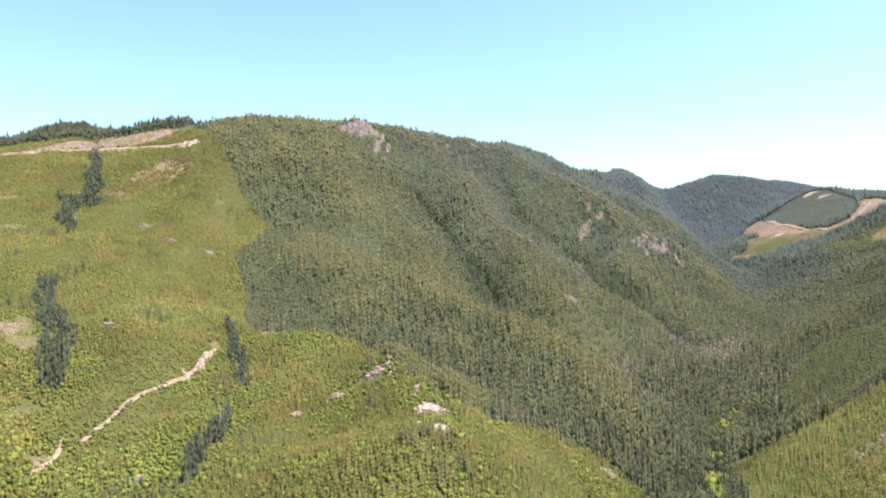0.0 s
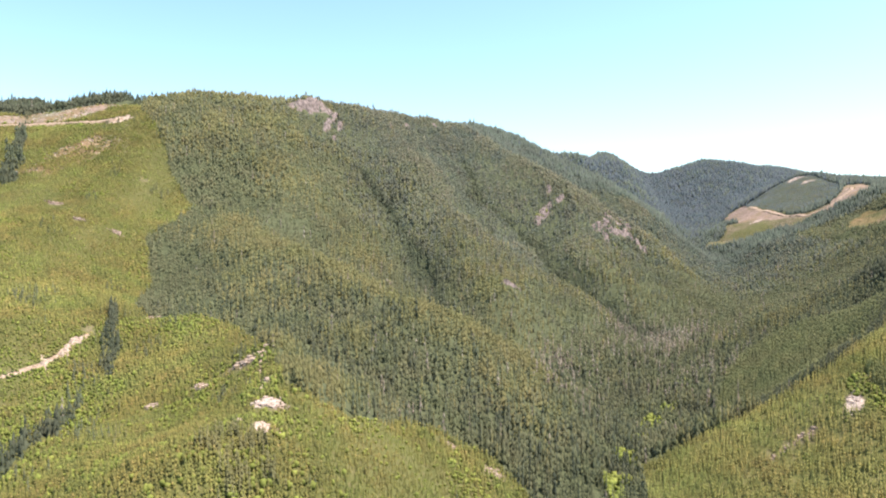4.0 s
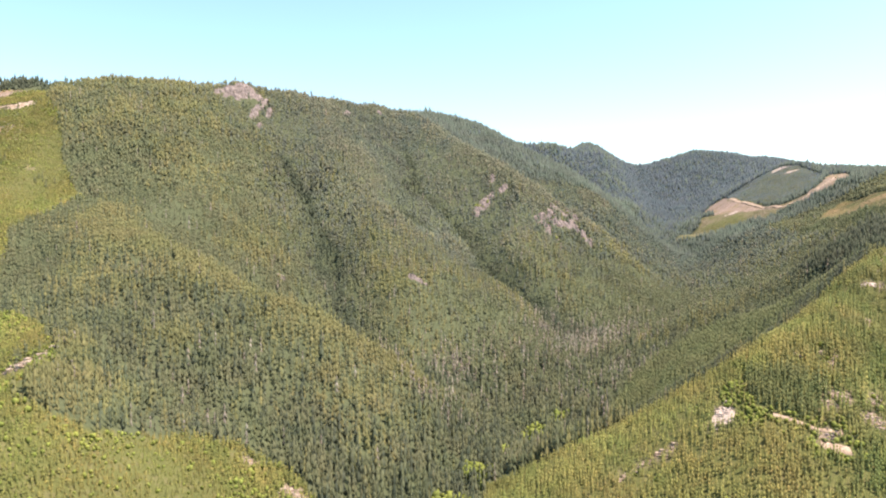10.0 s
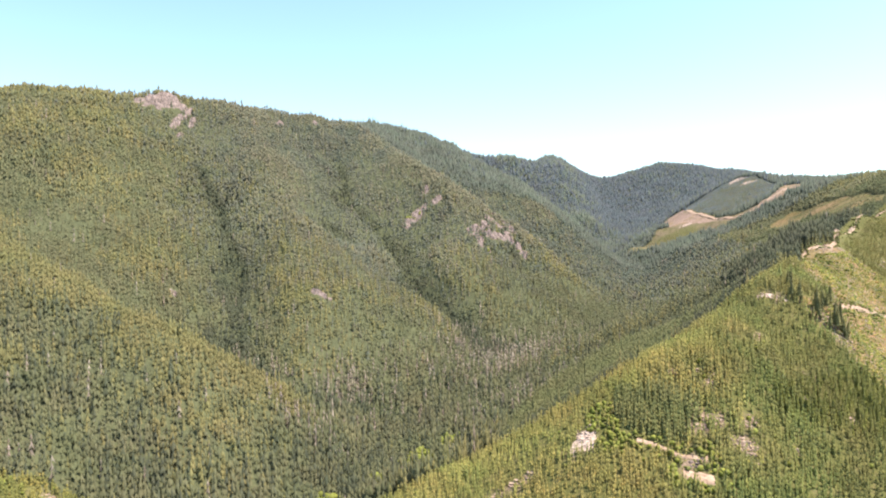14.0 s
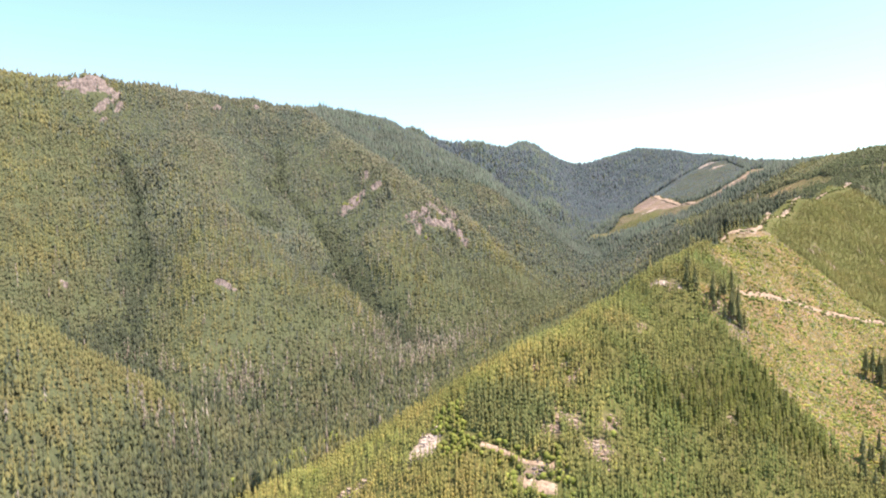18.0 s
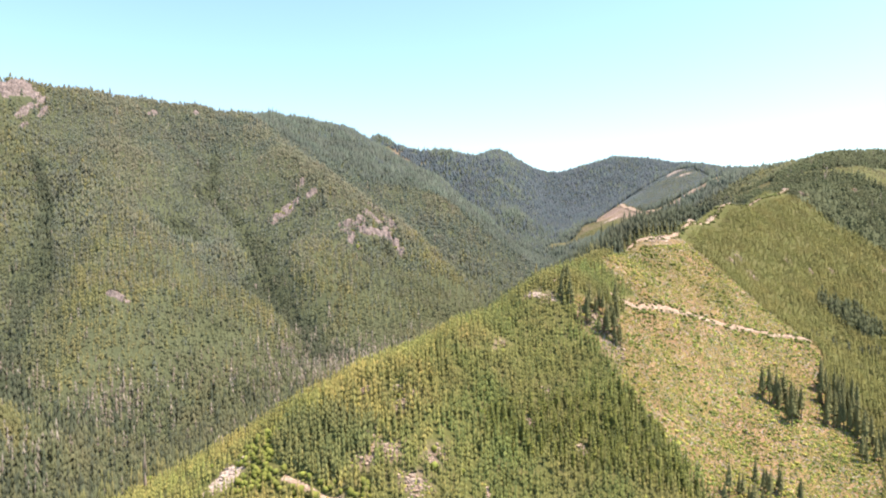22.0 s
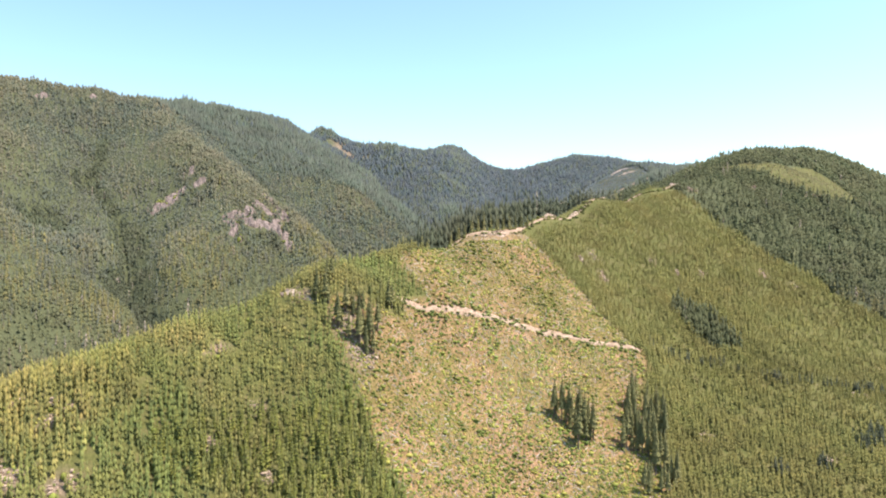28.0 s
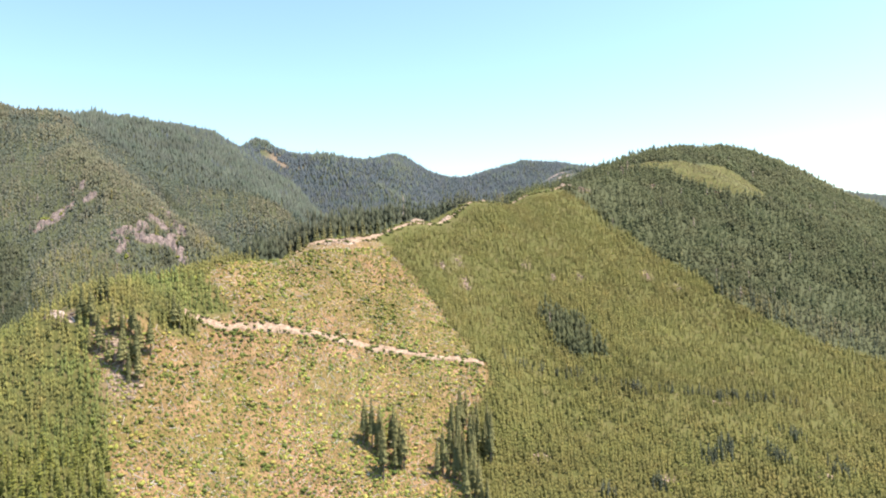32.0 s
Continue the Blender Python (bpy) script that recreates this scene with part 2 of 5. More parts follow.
def land(x, y):
    """Height of the ground at x, y (arrays)."""
    x, y = np.atleast_1d(np.asarray(x, float)), np.atleast_1d(np.asarray(y, float))
    shape = x.shape
    x, y = x.ravel() / 1000, y.ravel() / 1000
    z = np.zeros_like(x)
    p = CTRL / 1000.0
    n = len(p)
    for i in range(0, len(x), 20000):
        s = slice(i, i + 20000)
        r = np.sqrt((x[s, None] - p[None, :, 0]) ** 2 + (y[s, None] - p[None, :, 1]) ** 2 + 0.014 ** 2)
        z[s] = r @ WEIGHTS[:n] + WEIGHTS[n] + WEIGHTS[n + 1] * x[s] + WEIGHTS[n + 2] * y[s]
    x, y = x * 1000, y * 1000
    z = z * 1000 + fbm(x, y, 120, 3, 5) * 9
    for key, y0, y1, deep in (("gully one", 1060, 1290, 11.0), ("gully two", 1240, 1480, 10.0)):
        q = [r for r in resample(STREAMS[key], 9) if y0 < r[1] < y1]
        near = np.nonzero((np.abs(x - 180) < 260) & (np.abs(y - 1270) < 260))[0]
        if len(near):
            d = np.min([np.hypot(x[near] - r[0], y[near] - r[1]) for r in q], axis=0)
            z[near] -= deep * np.exp(-(d / 8.0) ** 2)
    return z.reshape(shape)


def axis(marks):
    """Grid lines from (start, step) marks; the last mark only ends the run."""
    out = []
    for (a, step), (b, _) in zip(marks[:-1], marks[1:]):
        n = max(1, round((b - a) / step))
        out += [a + (b - a) * i / n for i in range(n)]
    return np.array(out + [marks[-1][0]])


GX = axis([(-3400, 160), (-1400, 50), (-900, 14), (-650, 8), (1500, 16), (1800, 60), (2600, 160), (4000, 0)])
GY = axis([(-1800, 200), (-200, 60), (400, 8), (1500, 11), (2000, 16), (3300, 60), (3700, 130), (4750, 0)])
GZ = land(*np.meshgrid(GX, GY, indexing="ij"))


def ground(x, y):
    """Height on the terrain mesh itself, so that things rest on it."""
    x, y = np.asarray(x, float), np.asarray(y, float)
    i = np.clip(np.searchsorted(GX, x) - 1, 0, len(GX) - 2)
    j = np.clip(np.searchsorted(GY, y) - 1, 0, len(GY) - 2)
    u, v = (x - GX[i]) / (GX[i + 1] - GX[i]), (y - GY[j]) / (GY[j + 1] - GY[j])
    return (GZ[i, j] * (1 - u) + GZ[i + 1, j] * u) * (1 - v) + (GZ[i, j + 1] * (1 - u) + GZ[i + 1, j + 1] * u) * v



# ---- what grows where: stands, cuts, roads and bare ground in plan ----
STANDS = {
    "left cut": [(-600, 1288), (-500, 1292), (-470, 1290), (-394, 1217), (-340, 1140), (-277, 1079), (-297, 952), (-247, 861), (-236, 786), (-196, 742), (-149, 742), (-99, 712), (-52, 662),
                 (-29, 613), (-6, 540), (16, 540), (39, 549), (58, 581), (81, 621), (102, 637), (143, 638), (162, 629), (181, 615), (190, 560), (150, 430), (60, 250), (-500, 200), (-900, 500), (-1000, 1000), (-900, 1245), (-720, 1264)],
    "right plantation": [(280, 560), (300, 703), (350, 712), (430, 724), (495, 729), (530, 740), (585, 778), (640, 828), (700, 880), (750, 918), (850, 1005), (870, 1050), (926, 1115), (1000, 1175), (1045, 1215), (1072, 1198), (1099, 1186), (1127, 1165),
                         (1152, 1129), (1185, 1100), (1211, 1058), (1232, 1036), (1282, 1028), (1334, 1028), (1500, 990), (1600, 800), (1300, 450), (600, 400)],
    "clearcut": [(765, 915), (800, 978), (825, 990), (852, 1016), (864, 1014), (888, 989), (912, 971), (929, 945), (938, 918), (950, 911), (949, 896), (935, 865), (940, 824), (935, 780), (915, 745), (850, 690), (785, 690), (752, 737), (738, 761), (730, 776), (716, 790), (710, 800), (720, 812), (742, 816), (757, 826), (763, 848), (776, 862), (769, 868), (758, 872), (750, 880), (755, 898)],
    "far slash": [(990, 2238), (1068, 2364), (1116, 2373), (1090, 2240), (1078, 2052), (1082, 1909), (1150, 1887), (1230, 1985), (1297, 2075), (1325, 2040), (1302, 1957), (1216, 1822), (1178, 1829), (1127, 1850), (1077, 1863), (1060, 1965), (1030, 2027), (995, 2085)],
    "far regrowth": [(1112, 2330), (1150, 2330), (1200, 2345), (1268, 2350), (1310, 2290), (1312, 2140), (1250, 2020), (1180, 1930), (1105, 1945), (1080, 2077), (1085, 2240)],
    "far meadow": [(834, 1940), (931, 2055), (965, 2120), (995, 2085), (1030, 2027), (1060, 1965), (1077, 1863), (1043, 1847), (999, 1877), (938, 1906), (891, 1920)],
    "hill clearing": [(1130, 1335), (1206, 1362), (1314, 1430), (1372, 1465), (1398, 1439), (1433, 1409), (1390, 1340), (1343, 1276), (1308, 1281), (1289, 1295), (1254, 1312), (1243, 1335), (1193, 1325), (1140, 1312)],
    "back clearing": [(1071, 1660), (1110, 1740), (1181, 1766), (1205, 1690), (1190, 1560), (1150, 1430), (1110, 1320), (1060, 1250), (1045, 1290), (1055, 1380), (1095, 1560), (1068, 1640)],
    "crest slash": [(-758, 1199), (-714, 1240), (-660, 1275), (-600, 1295), (-530, 1300), (-491, 1290), (-513, 1257), (-549, 1222), (-626, 1231), (-699, 1213)],
    "brown slash": [(-547, 1083), (-536, 1117), (-504, 1142), (-463, 1184), (-437, 1196), (-423, 1152), (-447, 1119), (-482, 1091), (-519, 1073)],
    "left strip": [(-643, 1228), (-627, 1225), (-560, 1100), (-537, 1045), (-546, 1037), (-561, 1049), (-549, 999), (-514, 934), (-521, 922), (-568, 996), (-612, 1070), (-597, 1063), (-578, 1064), (-582, 1097), (-614, 1165)],
    "lower strip": [(-470, 768), (-458, 794), (-419, 724), (-383, 672), (-366, 666), (-357, 645), (-342, 609), (-335, 586), (-344, 585), (-362, 595), (-382, 623), (-393, 655), (-427, 702)],
    "road gully": [(-246, 762), (-237, 760), (-212, 706), (-194, 668), (-186, 640), (-192, 640), (-208, 670), (-229, 712)],
    "low gully": [(-200, 604), (-192, 602), (-186, 560), (-184, 520), (-177, 480), (-188, 478), (-198, 520), (-197, 565)],
    "bowl strip": [(1006, 1008), (1016, 1016), (1030, 1016), (1043, 1003), (1056, 981), (1057, 969), (1047, 964), (1026, 955), (1018, 968), (1012, 988)],
    "ridge flank": [(430, 727), (530, 743), (640, 832), (745, 917), (735, 960), (660, 990), (560, 1000), (480, 930), (420, 820)],
    "peak meadow": [(350, 2490), (400, 2450), (470, 2460), (540, 2520), (450, 2560), (360, 2570)],
    "ridge grove": [(514, 690), (520, 700), (538, 697), (557, 691), (577, 682), (570, 662), (559, 653), (546, 653), (534, 659), (521, 662), (513, 674)],
}
ROADS = {
    "clearcut road": (4.6, [(750, 842), (763, 847), (773, 851), (793, 866), (807, 875), (827, 882), (853, 891), (879, 897), (901, 900), (924, 905), (948, 911)]),
    "crest road": (3.0, [(700, 825), (735, 880), (765, 915), (785, 950), (797, 970)]),
    "top landing road": (8.0, [(797, 970), (803, 978), (815, 980), (833, 991), (848, 1006), (860, 1020)]),
    "upper crest road": (4.0, [(860, 1020), (868, 1036), (879, 1052), (901, 1079), (921, 1091), (955, 1130), (995, 1169), (1033, 1186), (1078, 1220)]),
    "lower road": (3.4, [(524, 657), (538, 652), (547, 647), (553, 643), (569, 642)]),
    "lower spur road": (6.5, [(549, 633), (558, 631), (569, 630)]),
    "upper left road": (13.0, [(-782, 1188), (-752, 1196), (-703, 1206), (-646, 1218), (-603, 1223), (-543, 1211), (-496, 1215), (-461, 1232)]),
    "left bench road": (6.0, [(-290, 535), (-288, 549), (-283, 572), (-280, 590), (-274, 600), (-264, 612), (-255, 623), (-245, 638), (-240, 660), (-239, 683), (-236, 696)]),
    "left low road": (5.0, [(-300, 480), (-297, 511), (-305, 533)]),
    "knoll track": (2.6, [(-53, 648), (-46, 612), (-34, 578), (-25, 546), (-22, 528)]),
    "far road": (13.0, [(1086, 2248), (1075, 2044), (1085, 1890), (1126, 1863), (1166, 1875), (1253, 1969), (1285, 2020)]),
}
# rock and bare earth: x, y, half length, half width, turn
PEAK_ROCKS = [(-184, 1480, 38, 24, 30), (-143, 1450, 6, 22, 0), (-124, 1420, 4, 12, 0), (-134, 1484, 5, 14, 0), (-119, 1468, 5, 13, 0)]
FACE_ROCKS = [(309, 1472, 22, 8, 54), (324, 1490, 9, 5, 40), (352, 1506, 8, 5, 40), (332, 1527, 5, 9, 0), (462, 1540, 14, 6, -35), (488, 1524, 15, 6, -38), (426, 1461, 14, 7, 30), (446, 1480, 9, 7, 30), (430, 1446, 13, 6, 10),
              (455, 1462, 15, 5, 15), (478, 1474, 14, 6, 10), (489, 1486, 6, 11, 0), (500, 1477, 6, 10, 0), (510, 1469, 6, 11, 20), (521, 1459, 6, 8, 20)]
LOWER_ROCKS = [(458, 1502, 10, 6, 10), (474, 1501, 10, 6, 0), (490, 1513, 10, 6, 0), (501, 1508, 8, 7, 0), (436, 1431, 5, 9, 0), (452, 1421, 4, 7, 0), (208, 1083, 13, 5, 0), (28, 1040, 5, 4, 0), (304, 1326, 3, 6, 0),
               (12, 1610, 5, 12, 0), (73, 1677, 5, 8, 0), (-9, 511, 8, 7, -12)]
ROCKS = PEAK_ROCKS + FACE_ROCKS + LOWER_ROCKS
LEDGES = [(-18, 465, 3, 3, 30), (0, 459, 5, 7, 20), (-62, 633, 8, 2.2, 30), (-52, 655, 2, 3, 0), (-98, 617, 4, 3, 0), (-133, 600, 3, 2.4, 0), (-344, 691, 8, 5, 0), (-433, 976, 8, 4, 0), (-380, 942, 8, 3, 0), (-328, 932, 7, 3, 0), (-227, 496, 3, 4, 0),
          (567, 665, 3, 3, 0), (570, 678, 3, 3, 0), (601, 653, 6, 4, 30), (613, 673, 3, 3, 0), (668, 709, 2.5, 4, 0), (724, 797, 8, 5, 0)]
KNOLL_BARE = [(-4, 508, 7, 4, 0), (-21, 547, 2.5, 12, 0), (-67, 634, 9, 3, 30), (-98, 618, 6, 4, 0), (-131, 598, 4, 4, 0), (-380, 942, 8, 4, 0), (-433, 976, 9, 4, 0), (-328, 932, 6, 4, 0), (-344, 691, 8, 5, 0)]
LEFT_BARE = [(-612, 952, 26, 14, 0), (-425, 662, 16, 22, 35), (-398, 640, 14, 9, 0), (-350, 550, 9, 18, -20), (-301, 500, 9, 9, 0), (-682, 1045, 22, 5, 10), (-620, 1048, 10, 4, 0), (-240, 700, 5, 10, 0), (-365, 1100, 8, 4, 20),
             (-730, 1190, 22, 5, 12)]
RIGHT_BARE = [(600, 652, 8, 4, 0), (563, 707, 4, 3, 0), (405, 645, 6, 2, 40), (420, 652, 7, 2, 40), (435, 657, 7, 2, 30), (446, 657, 5, 2, 20), (582, 668, 3, 6, 30), (595, 702, 3, 3, 0), (640, 660, 2, 4, 0),
              (700, 700, 4, 3, 0), (682, 735, 3, 3, 0), (655, 760, 3, 3, 0), (1268, 2305, 26, 11, 0), (1270, 2232, 20, 9, 0), (1020, 2036, 18, 7, 0)]
BARE = KNOLL_BARE + LEFT_BARE + RIGHT_BARE
GROVES = [(1067, 923, 4), (1129, 915, 3), (1143, 921, 3), (1105, 849, 6), (1092, 843, 5), (1136, 846, 6), (1180, 843, 7), (1047, 814, 5), (1166, 878, 5), (1013, 803, 4)]
LANE = [(965, 940), (977, 930), (996, 931), (1030, 934), (1069, 927), (1101, 917), (1143, 921), (1191, 926)]          # a line of taller trees across the bowl
KNOLL_TREES = [(-15, 440, 6), (-1, 436, 7), (12, 428, 6), (0, 410, 7), (3, 443, 5), (-22, 428, 6), (-8, 418, 6)]
NOSE_SPOTS = [(563, 707, 4, 3, 0), (585, 706, 3, 2.5, 0), (588, 696, 4, 2.5, 0), (596, 702, 3, 2, 0), (577, 671, 4, 4, 0), (587, 669, 3, 5, 0), (573, 662, 3, 3, 0), (607, 668, 2.5, 5, 0), (597, 655, 5, 3, 0),
              (602, 649, 4, 5, 0), (667, 708, 2.5, 4, 0), (726, 792, 9, 5, 0), (738, 781, 8, 5, 0)]
BOWL_SPOTS = [(936, 1041, 3, 6, 0), (941, 1017, 3, 6, 0), (920, 1021, 3, 5, 0), (1002, 1067, 3, 4, 0), (1031, 1070, 3, 5, 0), (1058, 1079, 3, 4, 0), (1132, 1097, 2.5, 6, 0), (1159, 1081, 2.5, 4, 0), (1201, 1281, 5, 4, 0),
              (1286, 1284, 12, 4, 0), (1094, 1219, 8, 5, 0), (1127, 911, 8, 2, 5), (1055, 821, 5, 3, 0), (982, 848, 4, 3, 0), (1167, 837, 4, 3, 0)]
LANDING_SPOTS = [(117, 630, 5, 3, 0), (154, 620, 8, 5, 0), (-199, 748, 7, 3, 0), (560, 640, 9, 4, 0), (489, 666, 6, 11, -30), (833, 990, 17, 5, 42), (689, 809, 13, 2.2, -30), (-470, 1225, 20, 10, 30)]
SPOTS = NOSE_SPOTS + BOWL_SPOTS + LANDING_SPOTS


def inside(poly, x, y, wobble=0.0):
    x, y = np.asarray(x, float), np.asarray(y, float)
    if wobble:
        x, y = x + value_noise(x, y, 22, 91) * wobble, y + value_noise(x, y, 22, 92) * wobble
    hit = np.zeros(x.shape, bool)
    for (ax, ay), (bx, by) in zip(poly, poly[1:] + poly[:1]):
        hit ^= ((ay > y) != (by > y)) & (x < (bx - ax) * (y - ay) / (by - ay + 1e-9) + ax)
    return hit


def road_distance(x, y):
    """Metres from the edge of the nearest road (negative on it)."""
    best = np.full(np.shape(x), 1e9)
    for width, line in ROADS.values():
        for (ax, ay), (bx, by) in zip(line[:-1], line[1:]):
            u = np.clip(((x - ax) * (bx - ax) + (y - ay) * (by - ay)) / ((bx - ax) ** 2 + (by - ay) ** 2), 0, 1)
            best = np.minimum(best, np.hypot(x - ax - u * (bx - ax), y - ay - u * (by - ay)) - width / 2)
    return best


def patch_level(x, y, patches):
    """Below 1 inside a patch with an uneven edge."""
    best = np.full(np.shape(x), 9.0)
    for px, py, rx, ry, turn in patches:
        c, s = math.cos(radians(turn)), math.sin(radians(turn))
        u, v = ((x - px) * c + (y - py) * s) / rx, ((y - py) * c - (x - px) * s) / ry
        best = np.minimum(best, np.hypot(u, v))
    return best + value_noise(x, y, 9, 55) * 1.0 + value_noise(x, y, 3.5, 56) * 0.5


# ---- materials ----
def material(name, roughness=0.9):
    m = bpy.data.materials.new(name)
    m.use_nodes = True
    nt = m.node_tree
    b = nt.nodes["Principled BSDF"]
    b.inputs["Roughness"].default_value = roughness
    b.inputs["Specular IOR Level"].default_value = 0.2
    return m, nt, b


def node(nt, kind, **values):
    n = nt.nodes.new(kind)
    for k, v in values.items():
        n.inputs[k].default_value = v
    return n


def noise_tex(nt, scale, detail=4.0, rough=0.6):
    c = nt.nodes.new("ShaderNodeTexCoord")
    n = node(nt, "ShaderNodeTexNoise", Scale=scale, Detail=detail, Roughness=rough)
    nt.links.new(c.outputs["Object"], n.inputs["Vector"])
    return n.outputs["Fac"]


def ramp(nt, fac, stops):
    r = nt.nodes.new("ShaderNodeValToRGB")
    e = r.color_ramp.elements
    while len(e) < len(stops):
        e.new(0.5)
    for el, (p, col) in zip(e, stops):
        el.position, el.color = p, (*col, 1)
    nt.links.new(fac, r.inputs[0])
    return r.outputs[0]


def mix(nt, fac, a, b, mode="MIX"):
    m = nt.nodes.new("ShaderNodeMix")
    m.data_type, m.blend_type = "RGBA", mode
    for sock, v in ((m.inputs[0], fac), (m.inputs[6], a), (m.inputs[7], b)):
        if isinstance(v, (int, float)):
            sock.default_value = v
        elif isinstance(v, tuple):
            sock.default_value = (*v, 1)
        else:
            nt.links.new(v, sock)
    return m.outputs[2]


def attribute(nt, name):
    a = nt.nodes.new("ShaderNodeAttribute")
    a.attribute_name = name
    return a.outputs["Fac"]


def bump(nt, b, height, strength=0.4, distance=0.5):
    n = node(nt, "ShaderNodeBump", Strength=strength, Distance=distance)
    nt.links.new(height, n.inputs["Height"])
    nt.links.new(n.outputs[0], b.inputs["Normal"])


def foliage(name, stops, patch=(0.86, 1.14), islands=True, hue=0.05):
    """Needles or leaves: each tree its own tint, broad patches through the stand, fine mottling."""
    m, nt, b = material(name, 0.75)
    if islands:
        rnd = nt.nodes.new("ShaderNodeNewGeometry").outputs["Random Per Island"]
    else:
        rnd = nt.nodes.new("ShaderNodeObjectInfo").outputs["Random"]
    col = ramp(nt, rnd, stops)
    broad = ramp(nt, noise_tex(nt, 0.011, 5, 0.65), [(0.3, (patch[0],) * 3), (0.7, (patch[1],) * 3)])
    kind = ramp(nt, noise_tex(nt, 0.024, 4, 0.6), [(0.36, (1 - hue, 1 + 0.3 * hue, 1 - hue)), (0.64, (1 + hue, 1 - 0.1 * hue, 1 - 0.3 * hue))])
    col = mix(nt, 1.0, col, kind, "MULTIPLY")
    fine = ramp(nt, noise_tex(nt, 0.9, 3, 0.7), [(0.3, (0.88, 0.89, 0.9)), (0.7, (1.14, 1.13, 1.1))])
    clump = ramp(nt, noise_tex(nt, 0.055, 3, 0.6), [(0.36, (0.87, 0.89, 0.91)), (0.62, (1.1, 1.09, 1.05))])
    col = mix(nt, 1.0, col, broad, "MULTIPLY")
    col = mix(nt, 1.0, col, clump, "MULTIPLY")
    col = mix(nt, 1.0, col, fine, "MULTIPLY")
    nt.links.new(col, b.inputs["Base Color"])
    b.inputs["Specular IOR Level"].default_value = 0.12
    thin = nt.nodes.new("ShaderNodeBsdfTranslucent")
    both = node(nt, "ShaderNodeMixShader", Fac=0.18)
    nt.links.new(col, thin.inputs["Color"])
    nt.links.new(b.outputs[0], both.inputs[1])
    nt.links.new(thin.outputs[0], both.inputs[2])
    nt.links.new(both.outputs[0], nt.nodes["Material Output"].inputs["Surface"])
    return m


FIR = foliage("fir_needles", [(0.0, (0.108, 0.107, 0.059)), (0.5, (0.118, 0.117, 0.065)), (0.93, (0.130, 0.129, 0.072)), (1.0, (0.144, 0.136, 0.079))])
# dry crest needles, lightened as well so that the spurs read in relief
FIR_DRY_LIT = foliage("dry_lit_crest_needles", [(0.0, (0.146, 0.132, 0.059)), (0.5, (0.161, 0.144, 0.065)), (0.93, (0.178, 0.158, 0.071)), (1.0, (0.197, 0.169, 0.079))])
# FIR_MID, FIR_FAR and FIR_BACK carry distance haze as blue in the needle colour
FIR_MID = foliage("hazed_upper_valley_needles", [(0.0, (0.096, 0.100, 0.076)), (0.5, (0.106, 0.110, 0.084)), (0.93, (0.117, 0.121, 0.092)), (1.0, (0.129, 0.129, 0.102))])
FIR_FAR = foliage("hazed_far_fir_needles", [(0.0, (0.070, 0.082, 0.096)), (0.5, (0.075, 0.089, 0.105)), (0.93, (0.081, 0.095, 0.113)), (1.0, (0.087, 0.099, 0.120))])
HILL = foliage("hill_fir_needles", [(0.0, (0.076, 0.082, 0.042)), (0.6, (0.090, 0.096, 0.049)), (1.0, (0.118, 0.120, 0.060))])
# higher crests: relief lightness and distance haze both put into the needles
FIR_CREST = foliage("hazed_lit_crest_needles", [(0.0, (0.120, 0.116, 0.080)), (0.6, (0.139, 0.131, 0.089)), (1.0, (0.165, 0.151, 0.101))])
# needles of dark stands; along gullies and stand edges they stand in for shade
FIR_DARK_SHADE = foliage("dark_shade_fir_needles", [(0.0, (0.062, 0.067, 0.044)), (0.6, (0.076, 0.081, 0.053)), (1.0, (0.100, 0.104, 0.066))])
FIR_BACK = foliage("hazed_valley_head_needles", [(0.0, (0.079, 0.089, 0.074)), (0.5, (0.086, 0.097, 0.080)), (0.93, (0.093, 0.105, 0.086)), (1.0, (0.099, 0.107, 0.092))])
# distant crests: haze and the lightness of lit relief put into the colour
FAR_DRY_LIT = foliage("hazed_lit_far_crest_needles", [(0.0, (0.095, 0.108, 0.088)), (0.5, (0.104, 0.118, 0.095)), (0.93, (0.112, 0.127, 0.104)), (1.0, (0.119, 0.130, 0.109))])
YOUNG = foliage("young_fir_needles", [(0.0, (0.154, 0.141, 0.049)), (0.5, (0.177, 0.162, 0.054)), (0.9, (0.209, 0.182, 0.062)), (1.0, (0.229, 0.192, 0.069))], (0.8, 1.2))
# distant regrowth: blue-grey because the haze before it is in the base colour
REGROWTH = foliage("hazed_regrowth_needles", [(0.0, (0.105, 0.129, 0.149)), (0.6, (0.129, 0.149, 0.162)), (1.0, (0.182, 0.180, 0.177))], (0.8, 1.2))
MEADOW = foliage("meadow_regrowth_needles", [(0.0, (0.095, 0.086, 0.042)), (0.5, (0.128, 0.112, 0.054)), (1.0, (0.185, 0.148, 0.085))], (0.7, 1.3))
SAPLING = foliage("sapling_needles", [(0.0, (0.138, 0.129, 0.046)), (0.5, (0.175, 0.161, 0.052)), (0.9, (0.221, 0.195, 0.061)), (1.0, (0.275, 0.212, 0.081))], (0.75, 1.25), hue=0.10)
POLE = foliage("pole_stand_needles", [(0.0, (0.185, 0.170, 0.063)), (0.4, (0.232, 0.210, 0.074)), (0.85, (0.279, 0.247, 0.082)), (1.0, (0.334, 0.268, 0.101))], (0.8, 1.2), hue=0.1)
GROVE = foliage("grove_fir_needles", [(0.0, (0.123, 0.128, 0.053)), (0.6, (0.167, 0.168, 0.067)), (1.0, (0.225, 0.206, 0.084))])
